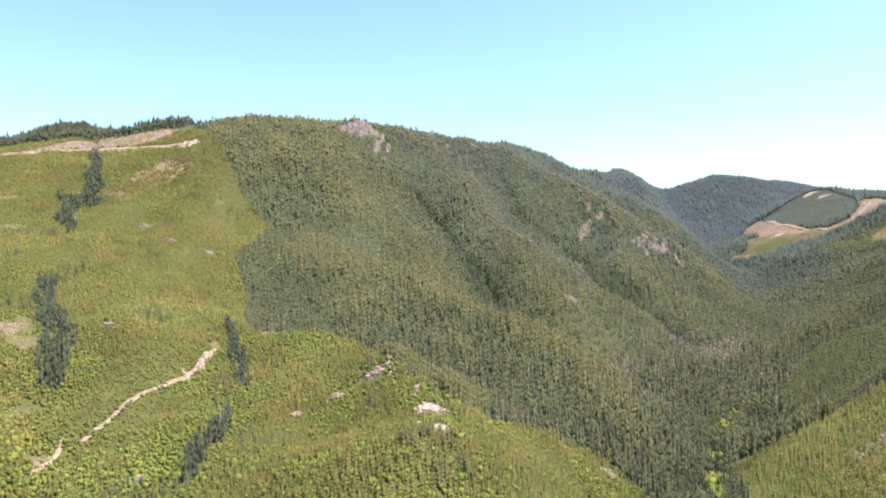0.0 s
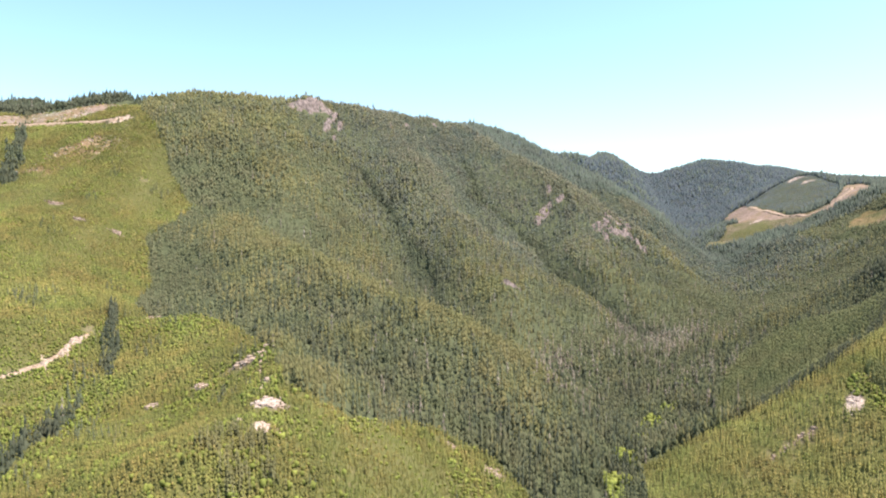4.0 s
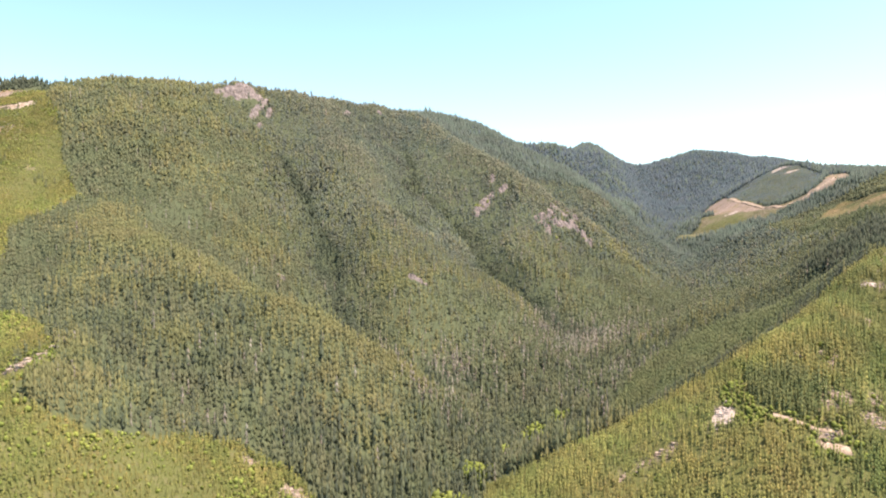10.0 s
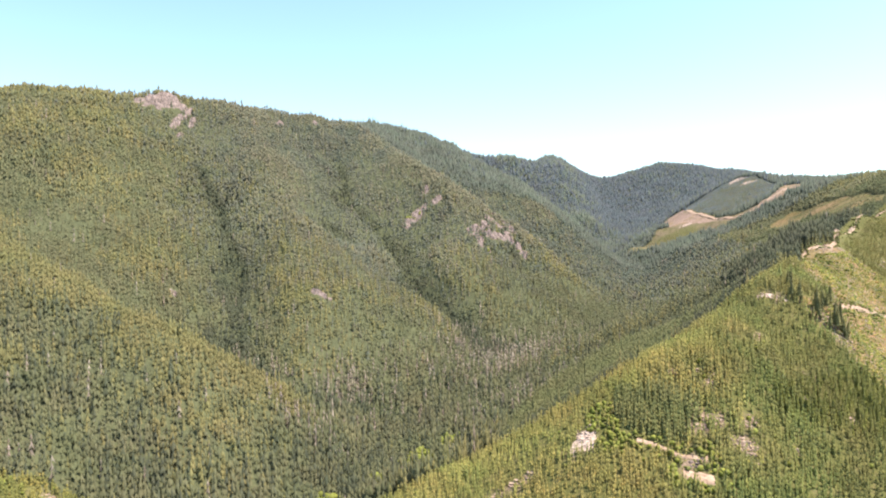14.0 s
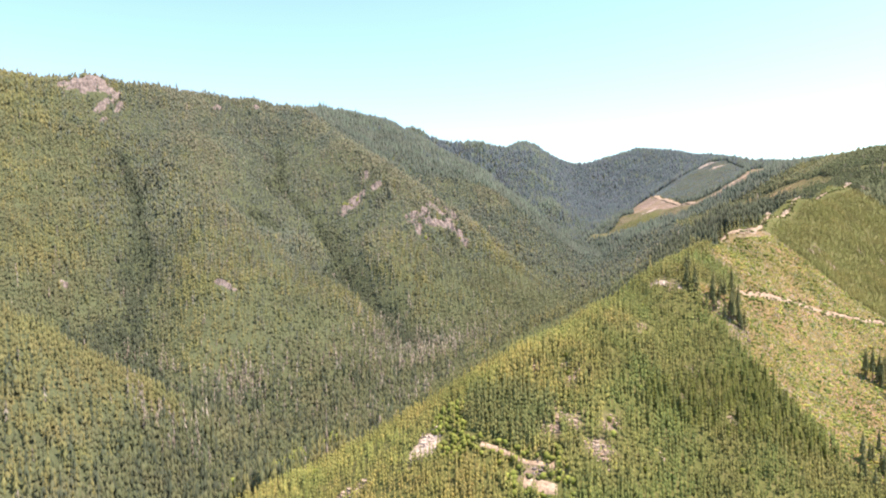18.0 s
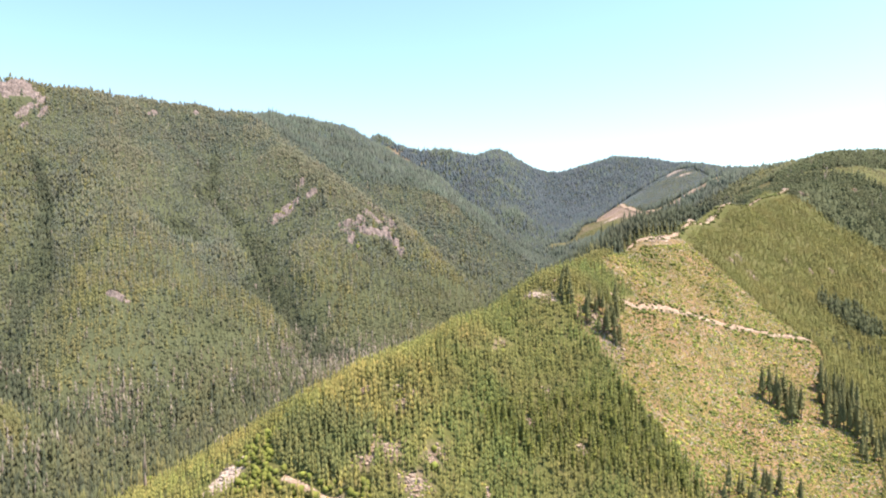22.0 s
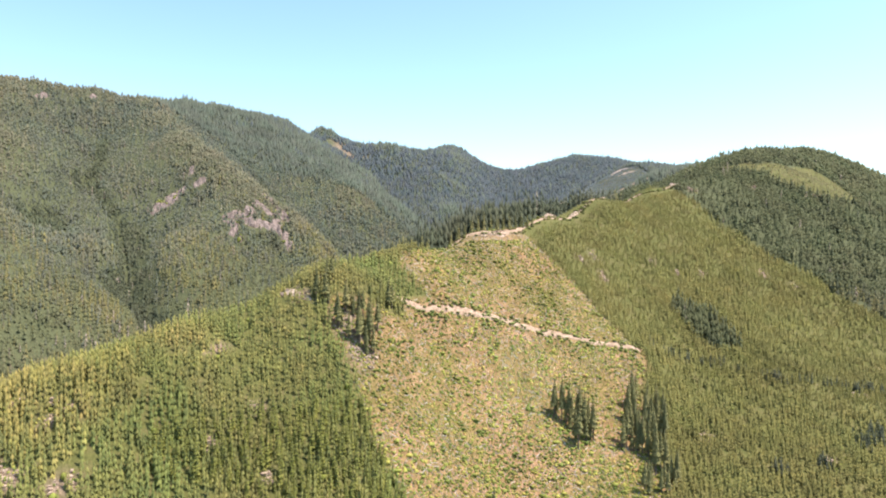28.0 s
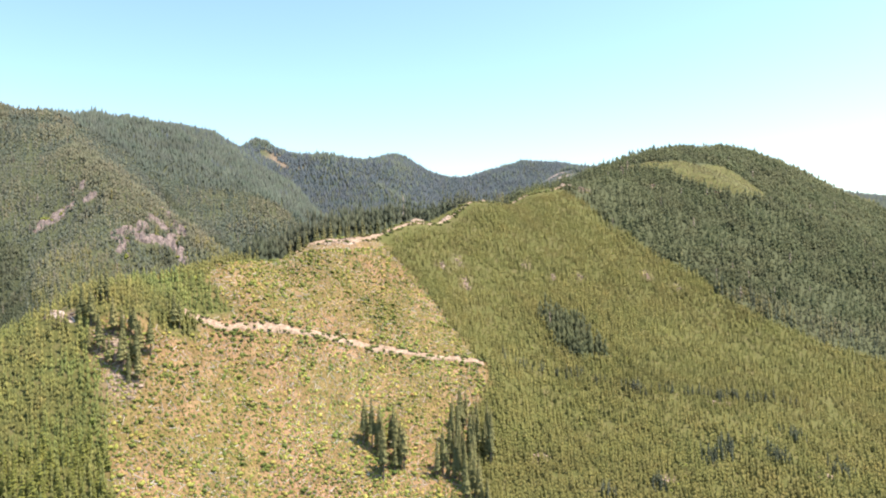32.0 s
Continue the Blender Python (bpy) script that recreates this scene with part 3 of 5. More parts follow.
FLANK = foliage("ridge_flank_needles", [(0.0, (0.114, 0.117, 0.056)), (0.5, (0.131, 0.133, 0.064)), (0.93, (0.149, 0.151, 0.072)), (1.0, (0.170, 0.165, 0.083))], (0.85, 1.15))
POLE_GREEN = foliage("dense_pole_stand_needles", [(0.0, (0.131, 0.136, 0.054)), (0.4, (0.166, 0.166, 0.059)), (0.85, (0.204, 0.197, 0.068)), (1.0, (0.247, 0.225, 0.083))], (0.8, 1.2), hue=0.1)
LEAF = foliage("alder_leaves", [(0.0, (0.154, 0.161, 0.038)), (0.5, (0.205, 0.215, 0.050)), (0.93, (0.246, 0.258, 0.060)), (1.0, (0.287, 0.289, 0.070))], (0.8, 1.2))
SHRUB = foliage("shrub_leaves", [(0.0, (0.104, 0.126, 0.035)), (0.3, (0.172, 0.199, 0.051)), (0.65, (0.283, 0.283, 0.069)), (0.92, (0.417, 0.361, 0.094)), (1.0, (0.417, 0.253, 0.111))], (0.6, 1.35))
SNAG = foliage("snag_wood", [(0.0, (0.167, 0.134, 0.109)), (0.6, (0.231, 0.188, 0.156)), (1.0, (0.320, 0.265, 0.225))])
GREY_WOOD = foliage("dead_grey_wood", [(0.0, (0.278, 0.223, 0.191)), (1.0, (0.535, 0.456, 0.403))])
TREE_CROWN = foliage("tall_fir_needles", [(0.0, (0.173, 0.163, 0.074)), (0.6, (0.236, 0.212, 0.092)), (1.0, (0.301, 0.252, 0.110))], (0.85, 1.15), islands=False)
YOUNG_CROWN = foliage("young_tree_needles", [(0.0, (0.161, 0.159, 0.042)), (0.6, (0.198, 0.193, 0.049)), (1.0, (0.241, 0.225, 0.059))], (0.75, 1.25), islands=False)


def bark_material():
    m, nt, b = material("fir_bark", 0.95)
    f = noise_tex(nt, 2.5, 5)
    nt.links.new(ramp(nt, f, [(0.3, (0.09, 0.065, 0.05)), (0.7, (0.22, 0.18, 0.15))]), b.inputs["Base Color"])
    bump(nt, b, f, 0.6, 0.1)
    return m


def rock_material():
    m, nt, b = material("weathered_rock", 0.9)
    col = ramp(nt, noise_tex(nt, 0.12, 8, 0.7), [(0.30, (0.10, 0.080, 0.068)), (0.48, (0.24, 0.185, 0.166)), (0.72, (0.40, 0.315, 0.287))])
    stain = ramp(nt, noise_tex(nt, 0.6, 6, 0.7), [(0.38, (0.45, 0.46, 0.48)), (0.58, (1.15, 1.1, 1.06))])
    nt.links.new(mix(nt, 1.0, col, stain, "MULTIPLY"), b.inputs["Base Color"])
    bump(nt, b, noise_tex(nt, 0.5, 8, 0.7), 0.8, 1.2)
    return m


def gravel_material(name="road_gravel", pale=0.0):
    m, nt, b = material(name, 0.95)
    col = ramp(nt, noise_tex(nt, 0.18, 6, 0.65), [(0.28, (0.29, 0.20, 0.14)), (0.5, (0.43, 0.31, 0.23)), (0.75, (0.57, 0.45, 0.36))])
    fine = ramp(nt, noise_tex(nt, 1.6, 4, 0.7), [(0.3, (0.7, 0.68, 0.66)), (0.7, (1.15, 1.13, 1.1))])
    col = mix(nt, pale, col, (0.58, 0.46, 0.40))
    dark = ramp(nt, noise_tex(nt, 0.55, 6, 0.75), [(0.36, (0.45, 0.42, 0.4)), (0.56, (1.05, 1.04, 1.02))])
    col = mix(nt, 1.0, col, dark, "MULTIPLY")
    nt.links.new(mix(nt, 1.0, col, fine, "MULTIPLY"), b.inputs["Base Color"])
    bump(nt, b, noise_tex(nt, 1.2, 6, 0.7), 0.6, 0.3)
    return m


def ground_material():
    m, nt, b = material("ground_cover", 0.95)
    big, mid, fine = noise_tex(nt, 0.02, 5, 0.6), noise_tex(nt, 0.12, 6, 0.7), noise_tex(nt, 0.7, 5, 0.75)
    floor = ramp(nt, mid, [(0.3, (0.070, 0.077, 0.040)), (0.7, (0.105, 0.110, 0.055))])
    brush = ramp(nt, mid, [(0.25, (0.085, 0.088, 0.028)), (0.5, (0.118, 0.114, 0.036)), (0.72, (0.16, 0.13, 0.062))])
    slash = ramp(nt, mid, [(0.25, (0.115, 0.095, 0.044)), (0.42, (0.19, 0.138, 0.074)), (0.58, (0.27, 0.19, 0.12)), (0.8, (0.39, 0.285, 0.205))])
    tint = ramp(nt, big, [(0.38, (0.90, 0.90, 0.60)), (0.60, (1.17, 0.98, 0.88))])
    slash = mix(nt, 1.0, slash, tint, "MULTIPLY")
    earth = mix(nt, 0.5, ramp(nt, fine, [(0.25, (0.15, 0.105, 0.078)), (0.5, (0.265, 0.185, 0.145)), (0.75, (0.42, 0.31, 0.26))]), ramp(nt, mid, [(0.36, (0.13, 0.10, 0.06)), (0.52, (0.28, 0.185, 0.145)), (0.66, (0.42, 0.29, 0.235))]))
    col = mix(nt, attribute(nt, "brush"), floor, brush)
    col = mix(nt, attribute(nt, "slash"), col, slash)
    col = mix(nt, attribute(nt, "earth"), col, earth)
    speck = ramp(nt, fine, [(0.3, (0.62, 0.62, 0.6)), (0.7, (1.3, 1.28, 1.25))])
    nt.links.new(mix(nt, 1.0, col, speck, "MULTIPLY"), b.inputs["Base Color"])
    bump(nt, b, fine, 0.7, 0.6)
    return m


BARK, ROCK, GRAVEL, RUBBLE, GROUND = bark_material(), rock_material(), gravel_material(), gravel_material("broken_rock_fill", 0.35), ground_material()
BLEACHED = gravel_material("bleached_fill", 0.9)


# ---- meshes from arrays ----
def array_mesh(name, verts, faces, mat, smooth=False):
    """A mesh from an (n, 3) array and a (k, 3) or (k, 4) array of corners."""
    me = bpy.data.meshes.new(name)
    k, c = faces.shape
    me.vertices.add(len(verts))
    me.vertices.foreach_set("co", np.ascontiguousarray(verts, np.float32).ravel())
    me.loops.add(k * c)
    me.loops.foreach_set("vertex_index", np.ascontiguousarray(faces, np.int32).ravel())
    me.polygons.add(k)
    me.polygons.foreach_set("loop_start", np.arange(0, k * c, c, dtype=np.int32))
    me.polygons.foreach_set("use_smooth", np.full(k, smooth))
    me.update(calc_edges=True)
    me.materials.append(mat)
    return me


def build_ground():
    nx, ny = len(GX), len(GY)
    x, y = np.meshgrid(GX, GY, indexing="ij")
    verts = np.stack([x, y, GZ], -1).reshape(-1, 3)
    i, j = np.meshgrid(np.arange(nx - 1), np.arange(ny - 1), indexing="ij")
    a = (i * ny + j).ravel()
    me = array_mesh("ground", verts, np.stack([a, a + ny, a + ny + 1, a + 1], -1), GROUND, True)
    px, py = verts[:, 0], verts[:, 1]
    cut = inside(STANDS["clearcut"], px, py, 4).astype(float)
    cut = np.maximum(cut, 0.7 * inside(STANDS["back clearing"], px, py, 24) * np.clip(0.6 + 2 * fbm(px, py, 40, 70, 3), 0, 1))
    for n in ("far slash", "crest slash", "brown slash"):
        cut = np.maximum(cut, inside(STANDS[n], px, py, 40 if n == "brown slash" else 24) * np.clip(0.9 + 1.6 * fbm(px, py, 40, 71, 3), 0, 1))
    brush = inside(STANDS["left cut"], px, py) | inside(STANDS["right plantation"], px, py)
    for n in ("far regrowth", "far meadow", "hill clearing", "back clearing"):
        brush |= inside(STANDS[n], px, py)
    earth = np.clip(1.5 - patch_level(px, py, BARE + SPOTS + LEDGES), 0, 1) * np.where(px < 0, np.clip(0.55 + 1.6 * fbm(px, py, 24, 78, 3), 0.1, 1), 1)
    earth = np.maximum(earth, (0.95 * inside(STANDS["crest slash"], px, py, 16) + 0.2 * inside(STANDS["brown slash"], px, py, 40)) * np.clip(0.75 + 1.4 * fbm(px, py, 30, 72, 3), 0, 1))
    earth = np.maximum(earth, 1.0 * inside(STANDS["far slash"], px, py, 24) * np.clip(0.9 + 1.6 * fbm(px, py, 30, 73, 3), 0, 1))
    earth = np.maximum(earth, 0.7 * inside(STANDS["peak meadow"], px, py, 30) * np.clip(0.5 + 2 * fbm(px, py, 60, 74, 3), 0, 1))
    earth = np.maximum(earth, 0.5 * inside(STANDS["far meadow"], px, py, 24) * np.clip(0.3 + 2 * fbm(px, py, 50, 75, 3), 0, 1))
    for key, v in (("brush", brush), ("slash", cut), ("earth", np.maximum(earth, 0.6 * np.clip(1.25 - patch_level(px, py, ROCKS), 0, 1)))):
        me.attributes.new(key, "FLOAT", "POINT").data.foreach_set("value", v.astype(np.float32))
    return tagged(new("ground", me), "forested mountain slopes with logged clearings and a valley", "ground", kind="structure")


build_ground()


# ---- trees by the thousand ----
def spire_template(points, tiers, rng, full=0.6, notch=0.5, skirt=0.06):
    """A conifer crown of unit height and radius: ragged drooping tiers of boughs, one over the other, under a pointed leader."""
    verts, faces = [], []
    for k in range(tiers):
        top = 1 - (k / tiers) ** 0.9 * (1 - skirt) * 0.96
        low = 1 - (k + 1) / tiers * (1 - skirt)
        rad, turn, n = min(1.0, (1 - low) ** full), rng.uniform(0, 6.28), len(verts)
        verts.append((rng.uniform(-0.06, 0.06), rng.uniform(-0.06, 0.06), top if k == 0 else min(1.0, top + 0.05)))
        for i in range(2 * points):
            ang, tip = turn + math.pi * (i + rng.uniform(-0.25, 0.25)) / points, i % 2 == 0
            r = rad * (rng.uniform(0.8, 1.2) if tip else notch * rng.uniform(0.8, 1.2))
            verts.append((r * math.cos(ang), r * math.sin(ang), low + (rng.uniform(-0.07, 0.03) if tip else 0.4 * (top - low))))
        faces += [(n, n + 1 + i, n + 1 + (i + 1) % (2 * points)) for i in range(2 * points)]
    return np.array(verts), np.array(faces)


def canopy_template(sides, levels, rng):
    """A crown in closed forest, of unit height and radius: a blunt top above a straight-sided skirt."""
    verts, faces = [(0, 0, 1.0)], []
    for r, (low, rad) in enumerate(levels):
        for s in range(sides):
            ang = 2 * math.pi * (s + 0.5 * (r % 2)) / sides
            jit = 1 + rng.uniform(-0.25, 0.25)
            verts.append((rad * jit * math.cos(ang), rad * jit * math.sin(ang), low + rng.uniform(-0.05, 0.05)))
    for s in range(sides):
        faces.append((0, 1 + s, 1 + (s + 1) % sides))
    for r in range(len(levels) - 1):
        for s in range(sides):
            a, b = 1 + r * sides + s, 1 + r * sides + (s + 1) % sides
            faces += [(a, a + sides, b), (b, a + sides, b + sides)]
    return np.array(verts), np.array(faces)


def bush_template(rng, rough=0.5):
    """A lumpy rounded crown."""
    bm = bmesh.new()
    bmesh.ops.create_icosphere(bm, subdivisions=1, radius=1)
    v = np.array([p.co for p in bm.verts]) * (1 + rng.uniform(-rough, rough, (len(bm.verts), 1)))
    v[:, 2] = v[:, 2] * 0.5 + 0.45
    f = np.array([[q.index for q in p.verts] for p in bm.faces])
    bm.free()
    return v, f


def plant(name, pts, height, radius, templates, mat, label, category, sink=0.4, smooth=True):
    """Joins thousands of plants standing at pts into one object."""
    if len(pts) == 0:
        return None
    rng = np.random.default_rng(len(pts))
    pick = rng.integers(0, len(templates), len(pts))
    vs, fs, at = [], [], 0
    z = ground(pts[:, 0], pts[:, 1])
    for k, (tv, tf) in enumerate(templates):
        m = pick == k
        n = int(m.sum())
        if n == 0:
            continue
        a = rng.uniform(0, 2 * math.pi, n)
        ca, sa = np.cos(a)[:, None], np.sin(a)[:, None]
        jit = 1 + rng.uniform(-0.16, 0.16, (n, len(tv)))
        lean = rng.normal(0, 0.02, (n, 2))
        x, y = tv[None, :, 0] * jit, tv[None, :, 1] * jit
        r, h = radius[m][:, None], height[m][:, None]
        zz = tv[None, :, 2] * h
        v = np.stack([pts[m, 0:1] + (x * ca - y * sa) * r + lean[:, :1] * zz, pts[m, 1:2] + (x * sa + y * ca) * r + lean[:, 1:] * zz, z[m][:, None] - sink + zz], -1)
        vs.append(v.reshape(-1, 3))
        fs.append((tf[None] + (at + np.arange(n) * len(tv))[:, None, None]).reshape(-1, 3))
        at += n * len(tv)
    return tagged(new(name, array_mesh(name, np.concatenate(vs), np.concatenate(fs), mat, smooth)), label, category, kind="stuff")


def scatter(x0, x1, y0, y1, step, seed):
    rng = np.random.default_rng(seed)
    x, y = np.meshgrid(np.arange(x0, x1, step), np.arange(y0, y1, step), indexing="ij")
    p = np.stack([x.ravel(), y.ravel()], -1)
    return p + rng.uniform(-0.48, 0.48, p.shape) * step


def from_flight(p):
    """Metres in plan from the middle line of the open valley that the view crosses."""
    u = np.clip((p[:, 0] * 913 + p[:, 1] * 406) / (913 ** 2 + 406 ** 2), 0, 1)
    return np.hypot(p[:, 0] - u * 913, p[:, 1] - u * 406)


def in_prospect(p, top):
    """Ground that the open valley looks upon: seen, treetops included, from somewhere along its middle line."""
    seen = np.zeros(len(p), bool)
    z = ground(p[:, 0], p[:, 1]) + top
    for u in np.linspace(0, 1, 9):
        ex, ey, ez = 913 * u, 406 * u, -36 * u
        dx, dy = p[:, 0] - ex, p[:, 1] - ey
        wide = (np.abs(dx + 0.02 * dy) < 0.74 * dy + 25) & (ez - z < 0.46 * dy) & ~seen
        idx = np.nonzero(wide)[0]
        if len(idx) == 0:
            continue
        free = np.ones(len(idx), bool)
        for f in np.concatenate([np.linspace(0.3, 0.9, 22), np.linspace(0.915, 0.985, 8)]):
            lx, ly = ex + dx[idx] * f, ey + dy[idx] * f
            free &= ground(lx, ly) + 2.0 < ez + (z[idx] - ez) * f + 3.0
        seen[idx[free]] = True
    return seen


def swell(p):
    """How far the ground stands above its surroundings, metres: dry crests get lightened needles, gullies darkened
    ones, to show relief.
    """
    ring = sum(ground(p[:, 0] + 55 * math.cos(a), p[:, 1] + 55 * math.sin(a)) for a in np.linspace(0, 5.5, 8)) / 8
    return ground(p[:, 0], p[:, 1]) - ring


def river_distance(p):
    """Metres in plan from the river's line."""
    q = np.array(resample(STREAMS["river"], 12))[:, :2]
    q = q[(q[:, 1] > 500) & (q[:, 1] < 1050)]
    return np.sqrt(((p[:, None, :] - q[None]) ** 2).sum(2)).min(1) if len(p) < 4000 else np.concatenate([river_distance(k) for k in np.array_split(p, len(p) // 3000 + 1)])


def named(p, key, wobble=0.0):
    return inside(STANDS[key], p[:, 0], p[:, 1], wobble)


def below_landing(p):
    """Just downhill of the landing at the head of the clearcut, kept bare by its spilled gravel."""
    line = np.array(resample([(*q, 0) for q in ROADS["top landing road"][1]], 3.0))[:, :2]
    return np.min([np.hypot(p[:, 0] - x - 2, p[:, 1] - y + 5) for x, y in line], axis=0) < 8


def logged(p):
    """Where the old forest has been cut."""
    m = np.zeros(len(p), bool)
    for key in ("left cut", "right plantation", "clearcut", "far slash", "far regrowth", "far meadow", "hill clearing", "back clearing", "ridge flank"):
        m |= named(p, key, 8)
    m |= named(p, "peak meadow", 60) & (value_noise(p[:, 0], p[:, 1], 40, 76) > 0.08)
    for key in ("left strip", "lower strip", "bowl strip", "road gully", "low gully"):
        m &= ~named(p, key, 14)
    back = np.clip((p[:, 1] - 1300) / 160, 0, 1)
    m |= np.hypot(p[:, 0] + 492 - 30 * back, p[:, 1] - 1300 - 160 * back) < 13 + 10 * value_noise(p[:, 0], p[:, 1], 12, 63)
    gap = (river_distance(p) < 9) & (value_noise(p[:, 0], p[:, 1], 30, 59) > 0.2)
    return m | (gap & (p[:, 1] > 560) & (p[:, 1] < 960))


def open_ground(p, margin=1.0, keep=1.0):
    """Clear of roads, rock and bare earth."""
    return (road_distance(p[:, 0], p[:, 1]) > margin) & ((patch_level(p[:, 0], p[:, 1], ROCKS + LEDGES + BARE + SPOTS) > keep) | ((p[:, 1] > 1420) & (p[:, 0] > 300) & (value_noise(p[:, 0], p[:, 1], 9, 79) > 0.2))) & ((patch_level(p[:, 0], p[:, 1] + 7, ROCKS) > keep - 0.1) | ((p[:, 0] > 300) & (value_noise(p[:, 0], p[:, 1], 9, 79) > 0.2))) & (patch_level(p[:, 0], p[:, 1] + 14, ROCKS[:1]) > keep) & (patch_level(p[:, 0], p[:, 1] + 6, LEDGES + ROCKS[-1:]) > keep) & (patch_level(p[:, 0], p[:, 1] + 11, ROCKS[-1:]) > keep)


rng = np.random.default_rng(5)
NEAR_FIR = [spire_template(4, 4, rng, 0.8, 0.6) for _ in range(10)]
MID_FIR = [spire_template(4, 3, rng, 0.85, 0.6) for _ in range(10)]
FAR_FIR = [spire_template(3, 3, rng, 0.85, 0.6) for _ in range(8)]
LOW_FIR = [spire_template(3, 2, rng, 0.6, 0.6, 0.12) for _ in range(8)]
FAR_LOW = [spire_template(3, 1, rng, 0.6, 0.65, 0.15) for _ in range(6)]
YOUNG_FIR = [spire_template(4, 3, rng, 0.7, 0.55) for _ in range(10)]
POLE_FIR = [spire_template(4, 4, rng, 0.8, 0.55) for _ in range(10)]
SNAG_STEMS = [spire_template(3, 3, rng, 0.35, 0.25) for _ in range(6)]
DOMES = [canopy_template(5, [(0.7, 0.7), (0.05, 1.0)], rng) for _ in range(8)]
BUSHES = [bush_template(rng) for _ in range(9)]


def old_forest():
    for name, y0, y1, step, seed, x0, x1 in (("old_forest", 420, 1780, 3.8, 11, -1150, 1750), ("far_forest", 1780, 2420, 5.4, 12, -1150, 2700), ("far_forest", 2420, 3480, 7.0, 17, -1150, 2700)):
        p = scatter(x0, x1, y0, y1, step, seed)
        p = p[~logged(p)]
        p = p[open_ground(p)]
        p = p[in_prospect(p, 16)]
        r = np.random.default_rng(seed + 1)
        tall = 11.5 + 5 * value_noise(p[:, 0], p[:, 1], 120, 31) + 4 * value_noise(p[:, 0], p[:, 1], 25, 32) + r.normal(0, 2.2, len(p))
        tall += 8 * np.exp(-((ground(p[:, 0], p[:, 1]) + 218) / 26) ** 2) * r.uniform(0.2, 1.2, len(p))
        tall += 6 * ((p[:, 0] > 740) & (p[:, 0] < 900) & (p[:, 1] > 940) & (p[:, 1] < 1090))
        tall += 3.5 * named(p, "bowl strip", 14)
        tall += 2 * ((p[:, 0] < -480) & (p[:, 1] > 1235) & (p[:, 1] < 1400))
        tall = np.where(r.random(len(p)) < 0.2, tall * r.uniform(1.2, 1.5, len(p)), tall)
        wide = np.clip(tall, 9, 18) * r.uniform(0.17, 0.24, len(p))
        d = from_flight(p)
        close = (d < 520) & (name == "old_forest")
        tall = np.where(close, tall * 1.35, tall)
        wide = np.where(close, np.clip(tall, 10, 24) * r.uniform(0.105, 0.15, len(p)), wide)
        keep = (name == "far_forest") | named(p, "bowl strip", 14) | (r.random(len(p)) < np.where(close, 0.62, 0.78))
        p, tall, wide, d = p[keep], tall[keep], wide[keep], d[keep]
        if name == "far_forest":
            # far crests, lightened by needle colour to bring out the spurs
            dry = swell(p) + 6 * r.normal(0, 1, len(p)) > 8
            # the farther trees take the bluer needles, with more haze in the colour
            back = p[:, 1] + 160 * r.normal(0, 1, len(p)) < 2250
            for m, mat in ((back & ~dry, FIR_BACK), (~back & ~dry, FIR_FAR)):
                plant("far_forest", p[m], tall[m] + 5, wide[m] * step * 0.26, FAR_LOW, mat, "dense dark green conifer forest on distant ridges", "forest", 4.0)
            plant("dry_crest_forest", p[dry], tall[dry] + 6, wide[dry] * step * 0.26, FAR_LOW, FAR_DRY_LIT, "paler conifers along distant spur crests", "forest", 4.0)
        else:
            dead = (r.random(len(p)) < 0.008 + 0.3 * np.clip(1.2 - np.abs(ground(p[:, 0], p[:, 1]) + 200) / 32, 0, 1) * np.clip(0.45 + 2.0 * value_noise(p[:, 0], p[:, 1], 45, 34), 0, 1) * (p[:, 0] > 120) * (p[:, 1] > 790) * (p[:, 1] < 1350))
            for x, y, rx, ry in ((235, 968, 70, 24), (440, 1140, 60, 45)):
                dead |= (r.random(len(p)) < 0.6 * np.exp(-((p[:, 0] - x) / rx) ** 2 - ((p[:, 1] - y) / ry) ** 2) * np.clip(0.7 + 2.2 * value_noise(p[:, 0], p[:, 1], 22, 35), 0, 1))
            # trees far enough up the valley to get haze painted into their needles
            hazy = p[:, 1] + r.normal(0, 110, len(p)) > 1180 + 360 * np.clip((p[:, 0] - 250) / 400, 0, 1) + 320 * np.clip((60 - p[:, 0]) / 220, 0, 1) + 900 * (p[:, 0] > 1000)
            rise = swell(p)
            # dry crests, their lit relief partly put into the needle colour
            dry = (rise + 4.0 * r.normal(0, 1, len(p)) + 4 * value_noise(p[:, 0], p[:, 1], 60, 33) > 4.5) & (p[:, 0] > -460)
            # dark stands, and hollows whose shade is put into the needle colour
            dark_or_shaded = named(p, "left strip", 14) | named(p, "lower strip", 14) | named(p, "road gully", 14) | named(p, "low gully", 14) | ((p[:, 0] > 740) & (p[:, 0] < 1000) & (p[:, 1] > 940) & (p[:, 1] < 1180)) | ((p[:, 0] < -460) & (p[:, 1] > 1240)) | ((rise + 1.5 * r.normal(0, 1, len(p)) < -9.5) & (p[:, 0] < 640) & (p[:, 0] > 0))
            hill = ((p[:, 0] > 1000) & (p[:, 1] > 1080) & (p[:, 1] < 1640)) | named(p, "bowl strip", 14)
            # a line of dark needles down each gully paints the shade of its crease
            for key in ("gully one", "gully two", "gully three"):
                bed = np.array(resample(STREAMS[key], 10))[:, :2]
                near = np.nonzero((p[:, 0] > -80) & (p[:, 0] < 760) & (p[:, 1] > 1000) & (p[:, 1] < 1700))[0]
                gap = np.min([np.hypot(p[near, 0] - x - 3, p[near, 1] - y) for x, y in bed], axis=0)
                dark_or_shaded[near] |= gap < 7 + 4 * r.random(len(near))
            dark_or_shaded |= (r.random(len(p)) < 0.17) & (d < 800) & ~dry
